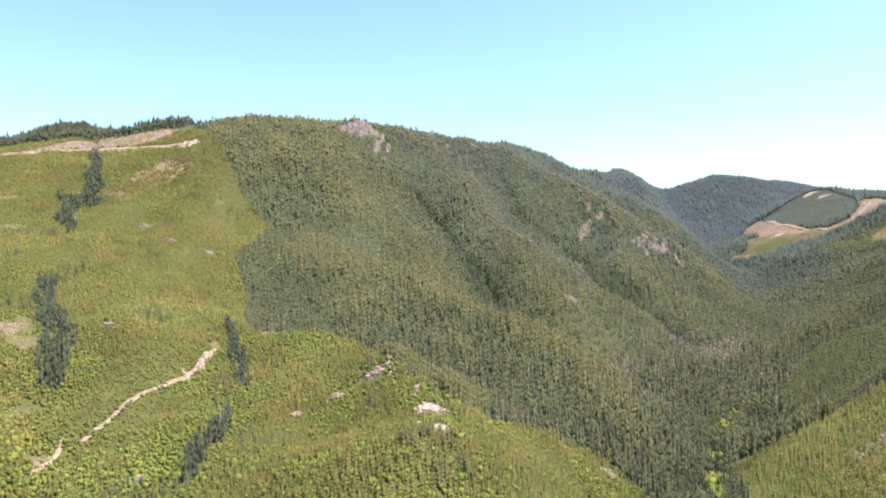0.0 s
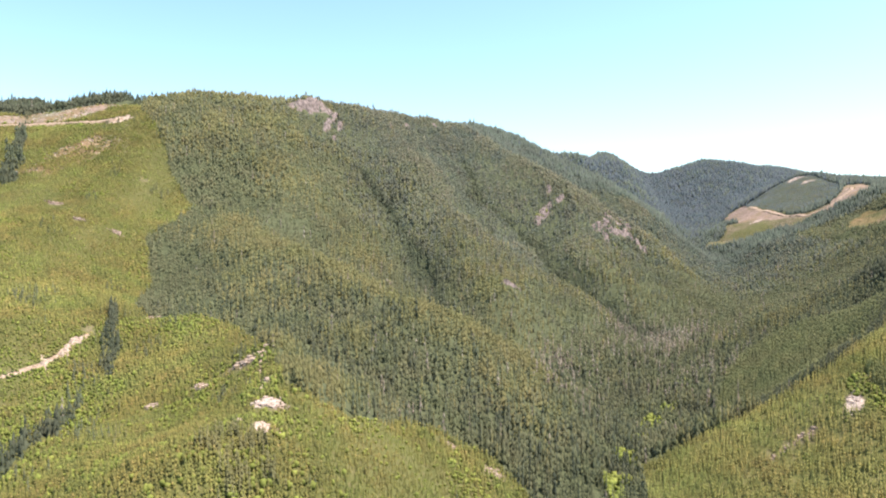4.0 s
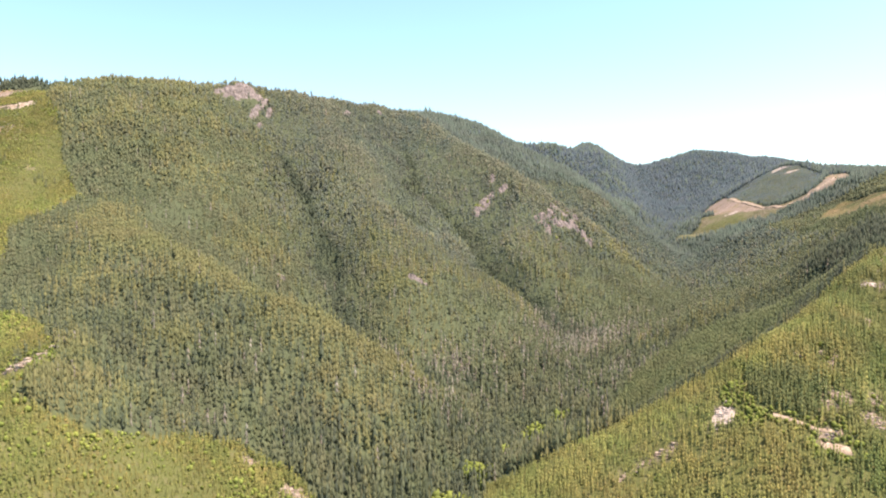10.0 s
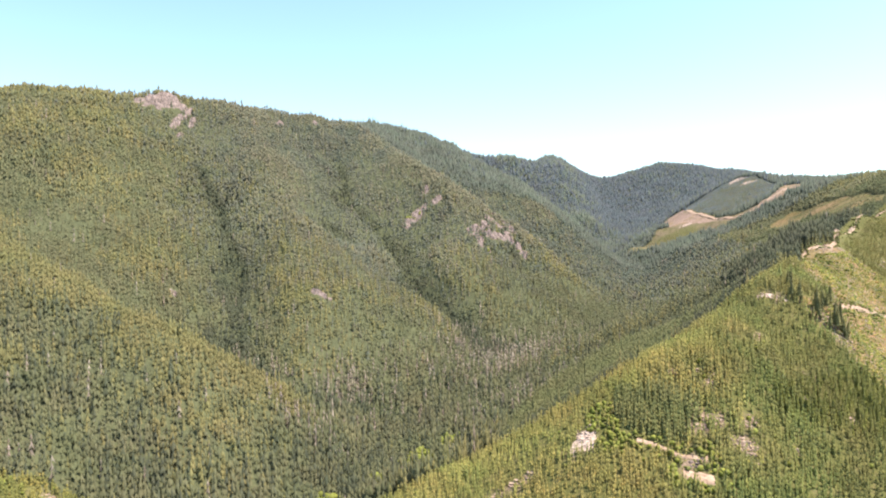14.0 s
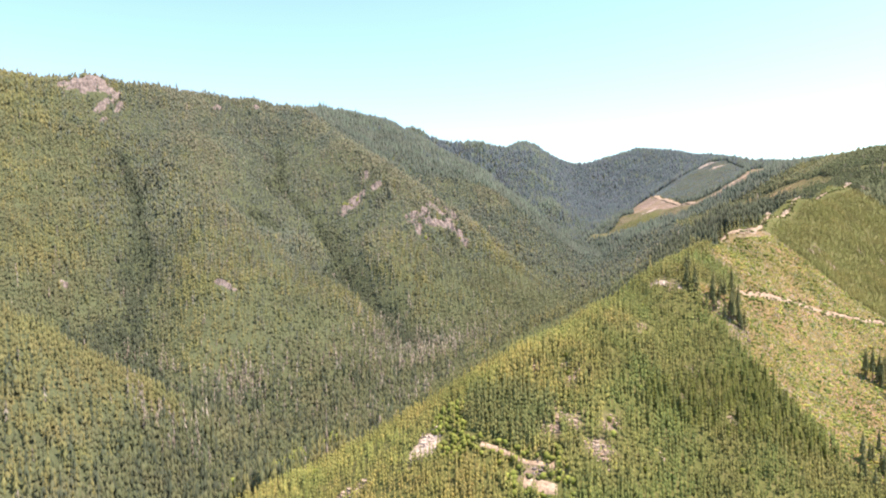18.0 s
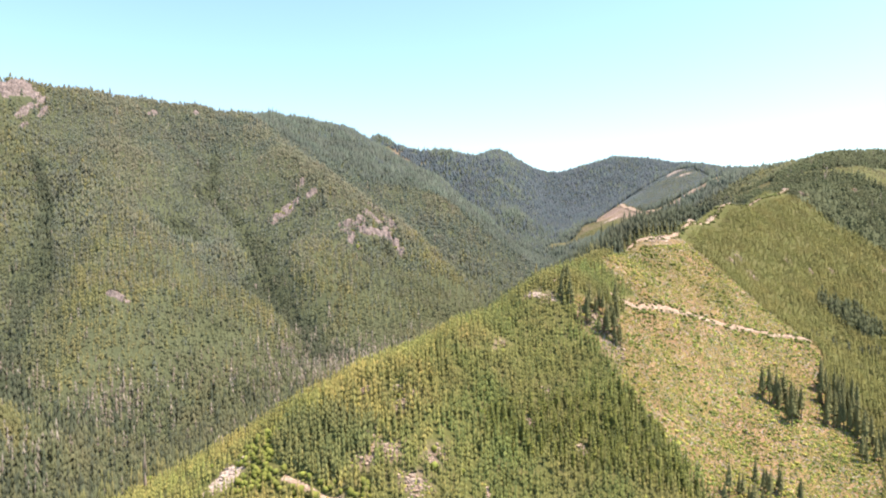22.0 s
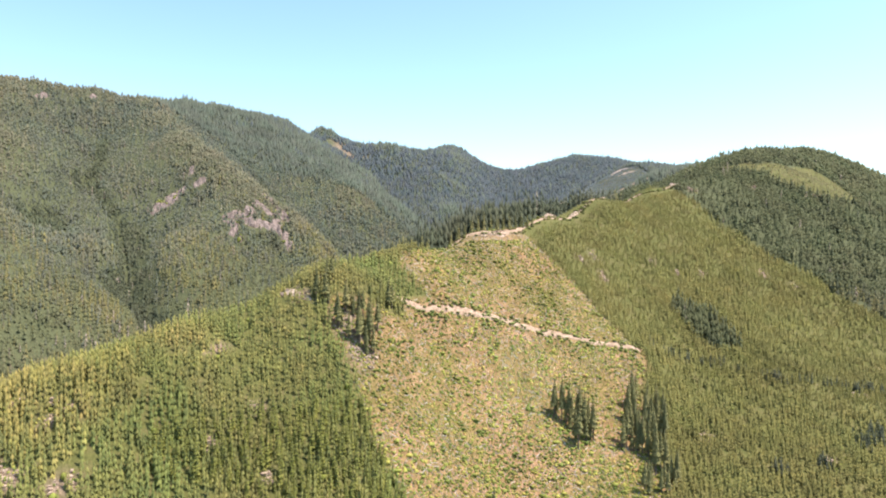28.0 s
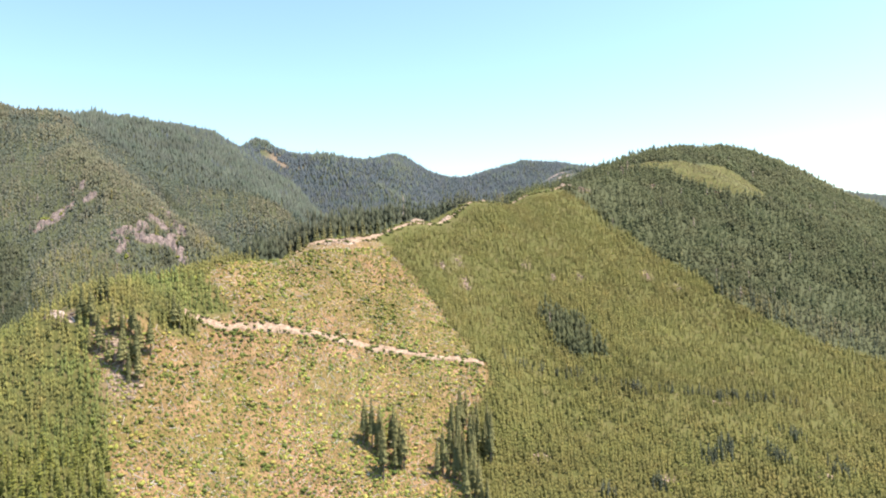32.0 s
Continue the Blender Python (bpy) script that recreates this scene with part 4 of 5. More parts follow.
            dark_or_shaded &= ~hill
            dry &= ~(dark_or_shaded | hill)
            tall = np.where(hill & (p[:, 1] > 1100), tall * 0.85, tall)
            lod = np.digitize(d, (500, 770, 1080))
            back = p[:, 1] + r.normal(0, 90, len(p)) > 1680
            for k, t in enumerate((NEAR_FIR, MID_FIR, FAR_FIR, LOW_FIR)):
                broad, deep = (1, 1.12, 1.25, 1.3)[k], (2.0, 3.5, 4.0, 4.0)[k]
                m = (lod == k) & ~dead & ~dry & dark_or_shaded
                plant("moist_gully_forest", p[m], tall[m] * 1.22, wide[m] * broad, t, FIR_DARK_SHADE, "darkest green conifers along a moist gully", "forest", deep)
                m = (lod == k) & ~dead & ~dry & ~dark_or_shaded & hazy & ~hill
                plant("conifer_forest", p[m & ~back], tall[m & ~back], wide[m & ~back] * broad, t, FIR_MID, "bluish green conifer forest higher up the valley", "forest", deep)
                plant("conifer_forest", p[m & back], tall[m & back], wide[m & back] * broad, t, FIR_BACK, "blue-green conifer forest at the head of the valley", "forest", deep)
                m = (lod == k) & ~dead & hill
                plant("hill_forest", p[m], tall[m], wide[m] * broad, t, HILL, "dark green conifer forest on a rounded hill", "forest", 2.5)
                m = (lod == k) & ~dead & ~dry & ~dark_or_shaded & ~hazy & ~hill
                plant("conifer_forest", p[m], tall[m], wide[m] * broad, t, FIR, "dense dark green conifer forest covering steep slopes", "forest", deep)
                for m, mat in (((lod == k) & ~dead & dry & ~hazy, FIR_DRY_LIT), ((lod == k) & ~dead & dry & hazy, FIR_CREST)):
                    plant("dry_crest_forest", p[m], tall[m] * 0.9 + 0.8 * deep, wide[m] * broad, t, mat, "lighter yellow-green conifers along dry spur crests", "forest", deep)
            plant("dead_trees", p[dead], tall[dead] * 1.02, wide[dead] * 0.7, SNAG_STEMS, SNAG, "grey dead standing trees scattered through the conifer forest", "dead trees")
    p = scatter(-700, 1700, -350, 700, 8.0, 13)
    p = p[~in_prospect(p, 14)]
    r = np.random.default_rng(16)
    tall = r.uniform(7, 14, len(p)) * np.where(logged(p), 0.6, 1.0)
    young = logged(p)
    plant("valley_forest", p[~young], tall[~young], tall[~young] * 0.38, FAR_LOW, FIR, "dense conifer forest on the valley floor", "forest")
    plant("valley_saplings", p[young], tall[young], tall[young] * 0.46, FAR_LOW, SAPLING, "young conifers on the logged valley side", "forest")
    p = scatter(-2400, 3200, -1000, 4500, 44, 14)
    p = p[~in_prospect(p, 20) & ~((p[:, 0] > -700) & (p[:, 0] < 1700) & (p[:, 1] > -350) & (p[:, 1] < 700))]
    r = np.random.default_rng(15)
    tall = r.uniform(14, 20, len(p))
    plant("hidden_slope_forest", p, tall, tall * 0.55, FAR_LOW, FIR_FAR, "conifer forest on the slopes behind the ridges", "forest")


def young_stands():
    p = scatter(-950, 260, 330, 1330, 2.6, 21)
    p = p[named(p, "left cut", 8)]
    p = p[in_prospect(p, 6)]
    for key in ("left strip", "lower strip", "crest slash", "road gully", "low gully"):
        p = p[~named(p, key, 6)]
    p = p[~named(p, "brown slash", 40) | (value_noise(p[:, 0], p[:, 1], 24, 36) + 0.5 * value_noise(p[:, 0], p[:, 1], 7, 37) > -0.06)]
    p = p[open_ground(p, 0.5)]
    r = np.random.default_rng(22)
    p = p[r.random(len(p)) < 1.1 + 0.5 * value_noise(p[:, 0], p[:, 1], 30, 41) + 0.5 * value_noise(p[:, 0], p[:, 1], 11, 40)]
    r = np.random.default_rng(23)
    tall = 4.2 + 3.6 * value_noise(p[:, 0], p[:, 1], 70, 42) + r.normal(0, 0.8, len(p))
    tall = np.clip(tall, 1.8, 8) * np.where(from_flight(p) < 620, 1.3, 1.0)
    leafy = r.random(len(p)) < 0.08 + 1.6 * np.clip(value_noise(p[:, 0], p[:, 1], 45, 43) - 0.08, 0, 1) + 0.35 * (road_distance(p[:, 0], p[:, 1]) < 12) + 0.3 * (p[:, 0] < -170) * (p[:, 1] < 640)
    near = from_flight(p) < 620
    for m, t in ((~leafy & near, YOUNG_FIR), (~leafy & ~near, LOW_FIR)):
        plant("sapling_stand", p[m], tall[m], tall[m] * (0.28 if t is YOUNG_FIR else 0.4), t, SAPLING, "bright green young conifers regrowing on a logged slope", "forest")
    plant("alder_thicket", p[leafy], tall[leafy] * 0.7, tall[leafy] * 0.27, BUSHES, LEAF, "bright green broadleaf thickets among young conifers", "thicket")

    p = scatter(-950, 260, 330, 1330, 6, 20)
    p = p[named(p, "left cut", 8) & in_prospect(p, 9) & (road_distance(p[:, 0], p[:, 1]) > 3)]
    p = p[np.random.default_rng(24).random(len(p)) < 6 * value_noise(p[:, 0], p[:, 1], 34, 46) - 1.6]
    tall = np.random.default_rng(28).uniform(6, 12.5, len(p))
    plant("scattered_conifers", p, tall, tall * 0.2, NEAR_FIR, FIR, "darker conifers scattered through bright regrowth", "trees")

    p = scatter(340, 1020, 700, 1510, 3.6, 18)
    p = p[named(p, "ridge flank", 5) & ~named(p, "right plantation", 5)]
    p = p[open_ground(p, 0.8) & in_prospect(p, 10)]
    tall = np.clip(10.5 + 6 * value_noise(p[:, 0], p[:, 1], 60, 17) + np.random.default_rng(19).normal(0, 1.5, len(p)), 5, 16)
    tall += 5 * (p[:, 1] > 940) * np.random.default_rng(16).uniform(0, 1, len(p))
    near = from_flight(p) < 620
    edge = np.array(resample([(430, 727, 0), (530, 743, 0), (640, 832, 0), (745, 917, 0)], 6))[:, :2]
    # trees near the plantation edge get dark needles, painting the rim's shade
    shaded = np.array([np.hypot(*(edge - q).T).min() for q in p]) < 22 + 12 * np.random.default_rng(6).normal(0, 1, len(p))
    for m, t, mat in ((near & ~shaded, MID_FIR, FLANK), (~near & ~shaded, FAR_FIR, FLANK), (shaded, MID_FIR, FIR_DARK_SHADE)):
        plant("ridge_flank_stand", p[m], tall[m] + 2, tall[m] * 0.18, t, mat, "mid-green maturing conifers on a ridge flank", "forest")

    p = scatter(280, 1560, 450, 1230, 2.6, 25)
    p = p[named(p, "right plantation", 5) & ~named(p, "clearcut", 6)]
    for key in ("bowl strip", "ridge grove"):
        p = p[~named(p, key)]
    p = p[open_ground(p, 0.8) & in_prospect(p, 8)]
    p = p[(road_distance(p[:, 0], p[:, 1]) > 7) | (p[:, 0] < 850) | (p[:, 1] < 1000) | (value_noise(p[:, 0], p[:, 1], 16, 60) > 0.28)]
    r = np.random.default_rng(26)
    p = p[r.random(len(p)) < 0.78 + 0.5 * value_noise(p[:, 0], p[:, 1], 26, 44)]
    tall = np.clip(6.2 + 3.0 * value_noise(p[:, 0], p[:, 1], 80, 45) + 2.0 * value_noise(p[:, 0], p[:, 1], 18, 39) + np.random.default_rng(27).normal(0, 1.0, len(p)), 2.5, 12)
    d = from_flight(p)
    tall += 2.0 * np.clip((560 - d) / 80, 0, 1) * (p[:, 0] < 800)
    pole = (d < 500) & (p[:, 0] < 800)
    tall = np.where(pole, tall * 1.45, tall)
    thin = ~pole | (np.random.default_rng(7).random(len(p)) < 0.92)
    p, tall, d = p[thin], tall[thin], d[thin]
    high = (p[:, 0] > 850) & (p[:, 1] > 1000)
    tall = np.where(high, np.minimum(tall, 0.7 + 0.32 * road_distance(p[:, 0], p[:, 1])), tall)
    leafy = np.random.default_rng(9).random(len(p)) < 0.012 + 0.5 * np.clip(value_noise(p[:, 0], p[:, 1], 30, 50) - 0.36, 0, 1) + 0.55 * (road_distance(p[:, 0], p[:, 1]) < 7) * (p[:, 1] < 760) + 0.8 * (np.hypot(p[:, 0] - 508, (p[:, 1] - 672) * 0.7) < 17)
    inner = p[:, 0] + 0.45 * (700 - p[:, 1]) + 40 * value_noise(p[:, 0], p[:, 1], 40, 38) + np.random.default_rng(8).normal(0, 14, len(p)) > 585
    for m, t, mat, slim in (((d < 500) & (p[:, 0] < 800) & inner, POLE_FIR, POLE_GREEN, 0.165), ((d < 500) & (p[:, 0] < 800) & ~inner, POLE_FIR, POLE, 0.165), ((d < 620) & ((d >= 500) | (p[:, 0] >= 800)), YOUNG_FIR, YOUNG, 0.28), (d >= 620, FAR_FIR, YOUNG, 0.3)):
        m = m & ~leafy
        plant("conifer_plantation", p[m], tall[m], tall[m] * slim, t, mat, "yellow-green young conifer plantation on a ridge", "forest", 2.6 if t is POLE_FIR else 0.4)
    plant("alder_thicket", p[leafy], tall[leafy] * 0.34, tall[leafy] * 0.145, BUSHES, LEAF, "bright green broadleaf saplings among planted conifers", "thicket")

    p = scatter(180, 480, 560, 960, 4.0, 55)
    p = p[(river_distance(p) < 12) & (value_noise(p[:, 0], p[:, 1], 30, 59) > 0.16)]
    tall = np.random.default_rng(56).uniform(4, 9, len(p))
    plant("alder_thicket", p, tall, tall * 0.36, BUSHES, LEAF, "bright green broadleaf trees along a hidden stream", "thicket")
    p = scatter(500, 590, 640, 710, 2.9, 64)
    p = p[named(p, "ridge grove", 5)]
    tall = np.random.default_rng(65).normal(12.5, 1.8, len(p))
    plant("grove", p, tall, tall * 0.16, NEAR_FIR, GROVE, "dense grove of taller dark conifers on a ridge", "trees", 1.0)
    r = np.random.default_rng(54)
    p = np.concatenate([r.normal((x, y), size * 0.6, (size * 4, 2)) for x, y, size in GROVES])
    q = np.array(resample([(x, y, 0) for x, y in LANE], 3.4))[:, :2]
    p = np.concatenate([p, q + r.normal(0, 2.4, q.shape)])
    tall = r.uniform(6, 10.5, len(p))
    plant("dark_conifers", p, tall, tall * 0.22, NEAR_FIR, FIR_DARK_SHADE, "small clumps of taller dark conifers in a plantation", "trees")

    r = np.random.default_rng(57)
    p = np.concatenate([r.normal((x, y), size * 0.7, (size * 4, 2)) for x, y, size in KNOLL_TREES])
    tall = r.uniform(7, 13, len(p))
    plant("knoll_conifers", p, tall, tall * 0.2, NEAR_FIR, FIR_DRY_LIT, "brownish conifers crowding the top of a logged knoll", "trees")

    p = scatter(780, 1480, 1180, 2420, 3.8, 29)
    low = named(p, "far meadow") | named(p, "hill clearing") | named(p, "back clearing")
    r = np.random.default_rng(31)
    q = p[low & open_ground(p, 1.0, 1.1) & (r.random(len(p)) < 0.62 + 1.1 * value_noise(p[:, 0], p[:, 1], 45, 58))]
    plant("meadow_regrowth", q, r.uniform(1.2, 2.8, len(q)), r.uniform(1.2, 1.9, len(q)), LOW_FIR, MEADOW, "yellow-green low regrowth in a distant clearing", "forest")
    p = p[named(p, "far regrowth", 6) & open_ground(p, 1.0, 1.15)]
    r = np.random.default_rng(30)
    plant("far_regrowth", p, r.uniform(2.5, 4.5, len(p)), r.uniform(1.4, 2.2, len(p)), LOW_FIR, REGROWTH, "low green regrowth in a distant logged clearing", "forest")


def clearcut_plants():
    p = scatter(700, 960, 685, 1025, 1.8, 33)
    p = p[named(p, "clearcut", 3) & ~below_landing(p)]
    p = p[road_distance(p[:, 0], p[:, 1]) > 0.3]
    r = np.random.default_rng(34)
    p = p[r.random(len(p)) < 0.85 + 1.0 * value_noise(p[:, 0], p[:, 1], 24, 47) + 0.8 * value_noise(p[:, 0], p[:, 1], 7, 147)]
    r = np.random.default_rng(35)
    s = r.uniform(0.4, 0.85, len(p)) * (1 + 0.8 * (r.random(len(p)) < 0.12))
    plant("shrubs", p, s * 1.3, s, DOMES, SHRUB, "low green and yellowing shrubs on a brown clearcut", "shrubs", 0.1)
    u = scatter(-780, -400, 1090, 1300, 3.4, 38)
    u = u[(named(u, "crest slash", 10) | named(u, "brown slash", 40)) & (road_distance(u[:, 0], u[:, 1]) > 0.5)]
    u = u[np.random.default_rng(39).random(len(u)) < 0.2 + value_noise(u[:, 0], u[:, 1], 24, 48) + 0.7 * named(u, "brown slash", 40)]
    h = np.random.default_rng(40).uniform(0.7, 1.8, len(u))
    plant("shrubs", u, h * 1.2, h, BUSHES, SHRUB, "low shrubs over brown slash near a crest", "shrubs", 0.1)
    v = scatter(700, 960, 685, 1025, 2.2, 42)
    v = v[named(v, "clearcut", 3) & ~below_landing(v) & (road_distance(v[:, 0], v[:, 1]) > 0.4)]
    v = v[np.random.default_rng(43).random(len(v)) < 0.58 + 1.2 * value_noise(v[:, 0], v[:, 1], 20, 52) + 0.6 * value_noise(v[:, 0], v[:, 1], 60, 53) + 0.8 * value_noise(v[:, 0], v[:, 1], 8, 153)]
    h = np.random.default_rng(44).uniform(0.6, 1.2, len(v)) * np.random.default_rng(144).choice((0.75, 1.05, 1.6), len(v), p=(0.6, 0.28, 0.12))
    plant("shrubs", v, h * 1.25, h, BUSHES, SHRUB, "clumps of fresh green shrubs on a clearcut", "shrubs", 0.1)
    g = np.concatenate([scatter(px - rx, px + rx, py - ry, py + ry, 2.6, int(px) + 2000) for px, py, rx, ry, _ in ROCKS[5:26]])
    g = g[(patch_level(g[:, 0], g[:, 1], ROCKS) < 1.2) & (value_noise(g[:, 0], g[:, 1], 10, 57) > 0.24)]
    h = np.random.default_rng(45).uniform(0.8, 2.2, len(g))
    plant("ledge_shrubs", g, h * 1.6 + 2.5, h, BUSHES, LEAF, "green shrubs on the ledges of a rock outcrop", "shrubs", 0.1)
    e = np.concatenate([scatter(px - 1.3 * rx, px + 1.3 * rx, py - 1.3 * ry, py + 1.3 * ry, 1.9, int(px) + 4000) for px, py, rx, ry, _ in BARE[:-3] + SPOTS[:-4] + LEDGES])
    e = e[np.random.default_rng(46).random(len(e)) < 0.36 + 0.8 * value_noise(e[:, 0], e[:, 1], 6, 51)]
    h = np.random.default_rng(47).uniform(0.4, 1.2, len(e))
    plant("patch_shrubs", e, h * 1.1, h * 0.9, DOMES, SHRUB, "low brush spreading over bare earth patches", "shrubs", 0.1)
    w = np.array([(x + dx, y + dy) for _, ln in ROADS.values() for x, y, _ in resample([(*q, 0) for q in ln], 0.7) for dx, dy in [np.random.default_rng(int(x * 70 + y * 31) + 90000).normal(0, 3.0, 2)]])
    far = road_distance(w[:, 0], w[:, 1])
    w = w[(far > -1.4 + 3.2 * value_noise(w[:, 0], w[:, 1], 14, 49)) & (far < 5)]
    h = np.random.default_rng(41).uniform(0.7, 1.9, len(w))
    plant("roadside_shrubs", w, h * 1.3, h, BUSHES, POLE_GREEN, "dark green shrubs along the verge of a gravel road", "shrubs", 0.1)
    q = scatter(720, 960, 685, 1015, 4.2, 36)
    q = q[named(q, "clearcut", 3) & ~below_landing(q) & (road_distance(q[:, 0], q[:, 1]) > 0.5)]
    r = np.random.default_rng(37)
    h = r.uniform(1.2, 3.0, len(q))
    plant("seedlings", q, h, h * 0.33, MID_FIR, YOUNG, "small planted conifer seedlings on a clearcut", "seedlings", 0.1)


def build_roads():
    for name, (width, line) in ROADS.items():
        pts = np.array([p[:2] for p in resample([(*q, 0) for q in line], 3.0)])
        for _ in range(6):
            pts[1:-1] = (pts[:-2] + 2 * pts[1:-1] + pts[2:]) / 4
        d = np.gradient(pts, axis=0)
        side = np.stack([-d[:, 1], d[:, 0]], -1) / (np.linalg.norm(d, axis=1)[:, None] + 1e-9)
        verts, n = [], len(pts)
        for k, (o, up) in enumerate(((-1.0, -0.7), (-0.8, 0.30), (-0.25, 0.42), (0.25, 0.42), (0.8, 0.30), (1.0, -0.7))):
            w = width / 2 * o * (1 + 0.8 * value_noise(np.arange(n) * 3.0, np.full(n, k * 50.0), 14, 61) + 0.7 * value_noise(np.arange(n) * 3.0, np.full(n, k * 50.0), 5, 62))
            q = pts + side * w[:, None]
            verts.append(np.stack([q[:, 0], q[:, 1], ground(q[:, 0], q[:, 1]) + up], -1))
        v = np.stack(verts, 1)
        v[:, 1:5, 2] = np.maximum(v[:, 1:5, 2], v[:, 1:5, 2].mean(1, keepdims=True) - 0.3)
        i, k = np.meshgrid(np.arange(n - 1), np.arange(5), indexing="ij")
        a = (i * 6 + k).ravel()
        me = array_mesh("road", v.reshape(-1, 3), np.stack([a, a + 1, a + 7, a + 6], -1), GRAVEL, True)
        tagged(new("road", me), "pale gravel logging road cut along a slope", "road", kind="structure")


old_forest()
young_stands()
clearcut_plants()
build_roads()


# ---- single trees, rocks, logs ----
def part(name, me, parent, label=""):
    """Links a mesh as one part under a thing."""
    ob = new(name, me)
    ob.parent = parent
    return tagged(ob, label)


def trunk_mesh(height, radius, seed):
    """A tapered, slightly crooked stem with a flared foot and broken branch stubs."""
    r = np.random.default_rng(seed)
    rows, sides, verts, faces = 9, 7, [], []
    bend = r.normal(0, 0.012, 2) * height
    for k in range(rows):
        u = k / (rows - 1)
        rad = radius * (1 - 0.93 * u) * (1 + 0.45 * math.exp(-u * 22))
        for s in range(sides):
            a = 2 * math.pi * s / sides
            q = rad * (1 + r.uniform(-0.08, 0.08))
            verts.append((math.cos(a) * q + bend[0] * u * u, math.sin(a) * q + bend[1] * u * u, height * u - 0.8 * (k == 0)))
    for k in range(rows - 1):
        for s in range(sides):
            a, b = k * sides + s, k * sides + (s + 1) % sides
            faces += [(a, b, b + sides), (a, b + sides, a + sides)]
    for k in range(10):
        u, a, n = r.uniform(0.12, 0.5), r.uniform(0, 6.28), len(verts)
        z, l = height * u, radius * r.uniform(2, 5)
        verts += [(0, 0, z + 0.12), (0, 0, z - 0.12), (math.cos(a) * l, math.sin(a) * l, z - 0.1 * l), (math.cos(a + 0.4) * radius, math.sin(a + 0.4) * radius, z)]
        faces += [(n, n + 1, n + 2), (n, n + 2, n + 3), (n + 1, n + 3, n + 2)]
    return array_mesh("trunk", np.array(verts), np.array(faces), BARK)


def boughs_mesh(height, radius, bare, whorls, seed, mat):
    """Drooping boughs in uneven whorls, each a tapered spray, round a pointed leader; gaps show between them."""
    r = np.random.default_rng(seed)
    verts, faces = [], []
    for w in range(whorls):
        u = bare + (1 - bare) * (w + r.uniform(-0.25, 0.25)) / whorls
        u = min(max(u, bare), 0.985)
        reach = radius * (1 - (u - bare) / (1 - bare)) ** 0.75 * r.uniform(0.8, 1.12) + 0.12
        count = 7 if reach > radius * 0.35 else 5
        turn = r.uniform(0, 6.28)
        for k in range(count):
            if r.random() < 0.1:
                continue
            a = turn + 2 * math.pi * (k + r.uniform(-0.3, 0.3)) / count
            l = reach * r.uniform(0.7, 1.15)
            wd, z, n = l * r.uniform(0.32, 0.48), height * u, len(verts)
            c, s = math.cos(a), math.sin(a)
            droop = l * r.uniform(0.25, 0.5)
            for x, y, zz in ((0, 0, 0.18 * l), (0.55 * l, wd, -0.45 * droop), (0.55 * l, -wd, -0.45 * droop), (l, 0, -droop), (0.45 * l, 0, 0.16 * l), (0.5 * l, 0, -0.55 * droop - 0.22 * l)):
                verts.append((x * c - y * s, x * s + y * c, z + zz))
            faces += [(n, n + 4, n + 1), (n, n + 2, n + 4), (n + 4, n + 3, n + 1), (n + 4, n + 2, n + 3), (n, n + 1, n + 5), (n, n + 5, n + 2), (n + 5, n + 1, n + 3), (n + 5, n + 3, n + 2)]
    n = len(verts)
    t = radius * 0.12
    verts += [(0, 0, height * 1.02)] + [(t * math.cos(k * 1.57), t * math.sin(k * 1.57), height * 0.9) for k in range(4)]
    faces += [(n, n + 1 + k, n + 1 + (k + 1) % 4) for k in range(4)]
    return array_mesh("crown", np.array(verts), np.array(faces), mat)


def fir_tree(name, height, radius, bare, whorls, seed, mat, label, group):
    root = tagged(new(name), label, "tree", group)
    root.empty_display_size = 1.0
    part("trunk", trunk_mesh(height, height * 0.014 + 0.05, seed), root, "grey-brown bark stem")
    part("crown", boughs_mesh(height, radius, bare, whorls, seed + 7, mat), root)
    return root


def stand_up(kinds, places, seed, low, high):
    """Sets a tree of one of the kinds at each place; the kinds themselves take the first places."""
    r = np.random.default_rng(seed)
    for k, (x, y) in enumerate(places):
        m = Matrix.Translation((x, y, float(ground(x, y)) - 0.1)) @ Matrix.Rotation(r.uniform(0, 6.28), 4, "Z") @ Matrix.Scale(r.uniform(low, high), 4)
        if k < len(kinds):
            kinds[k].matrix_basis = m
        else:
            copy_thing(kinds[k % len(kinds)], m)


def round_places(centres, each, spread_x, spread_y, seed):
    r = np.random.default_rng(seed)
    out = []
    for x, y in centres:
        for _ in range(each):
            out.append((x + r.normal(0, spread_x), y + r.normal(0, spread_y)))
    return out


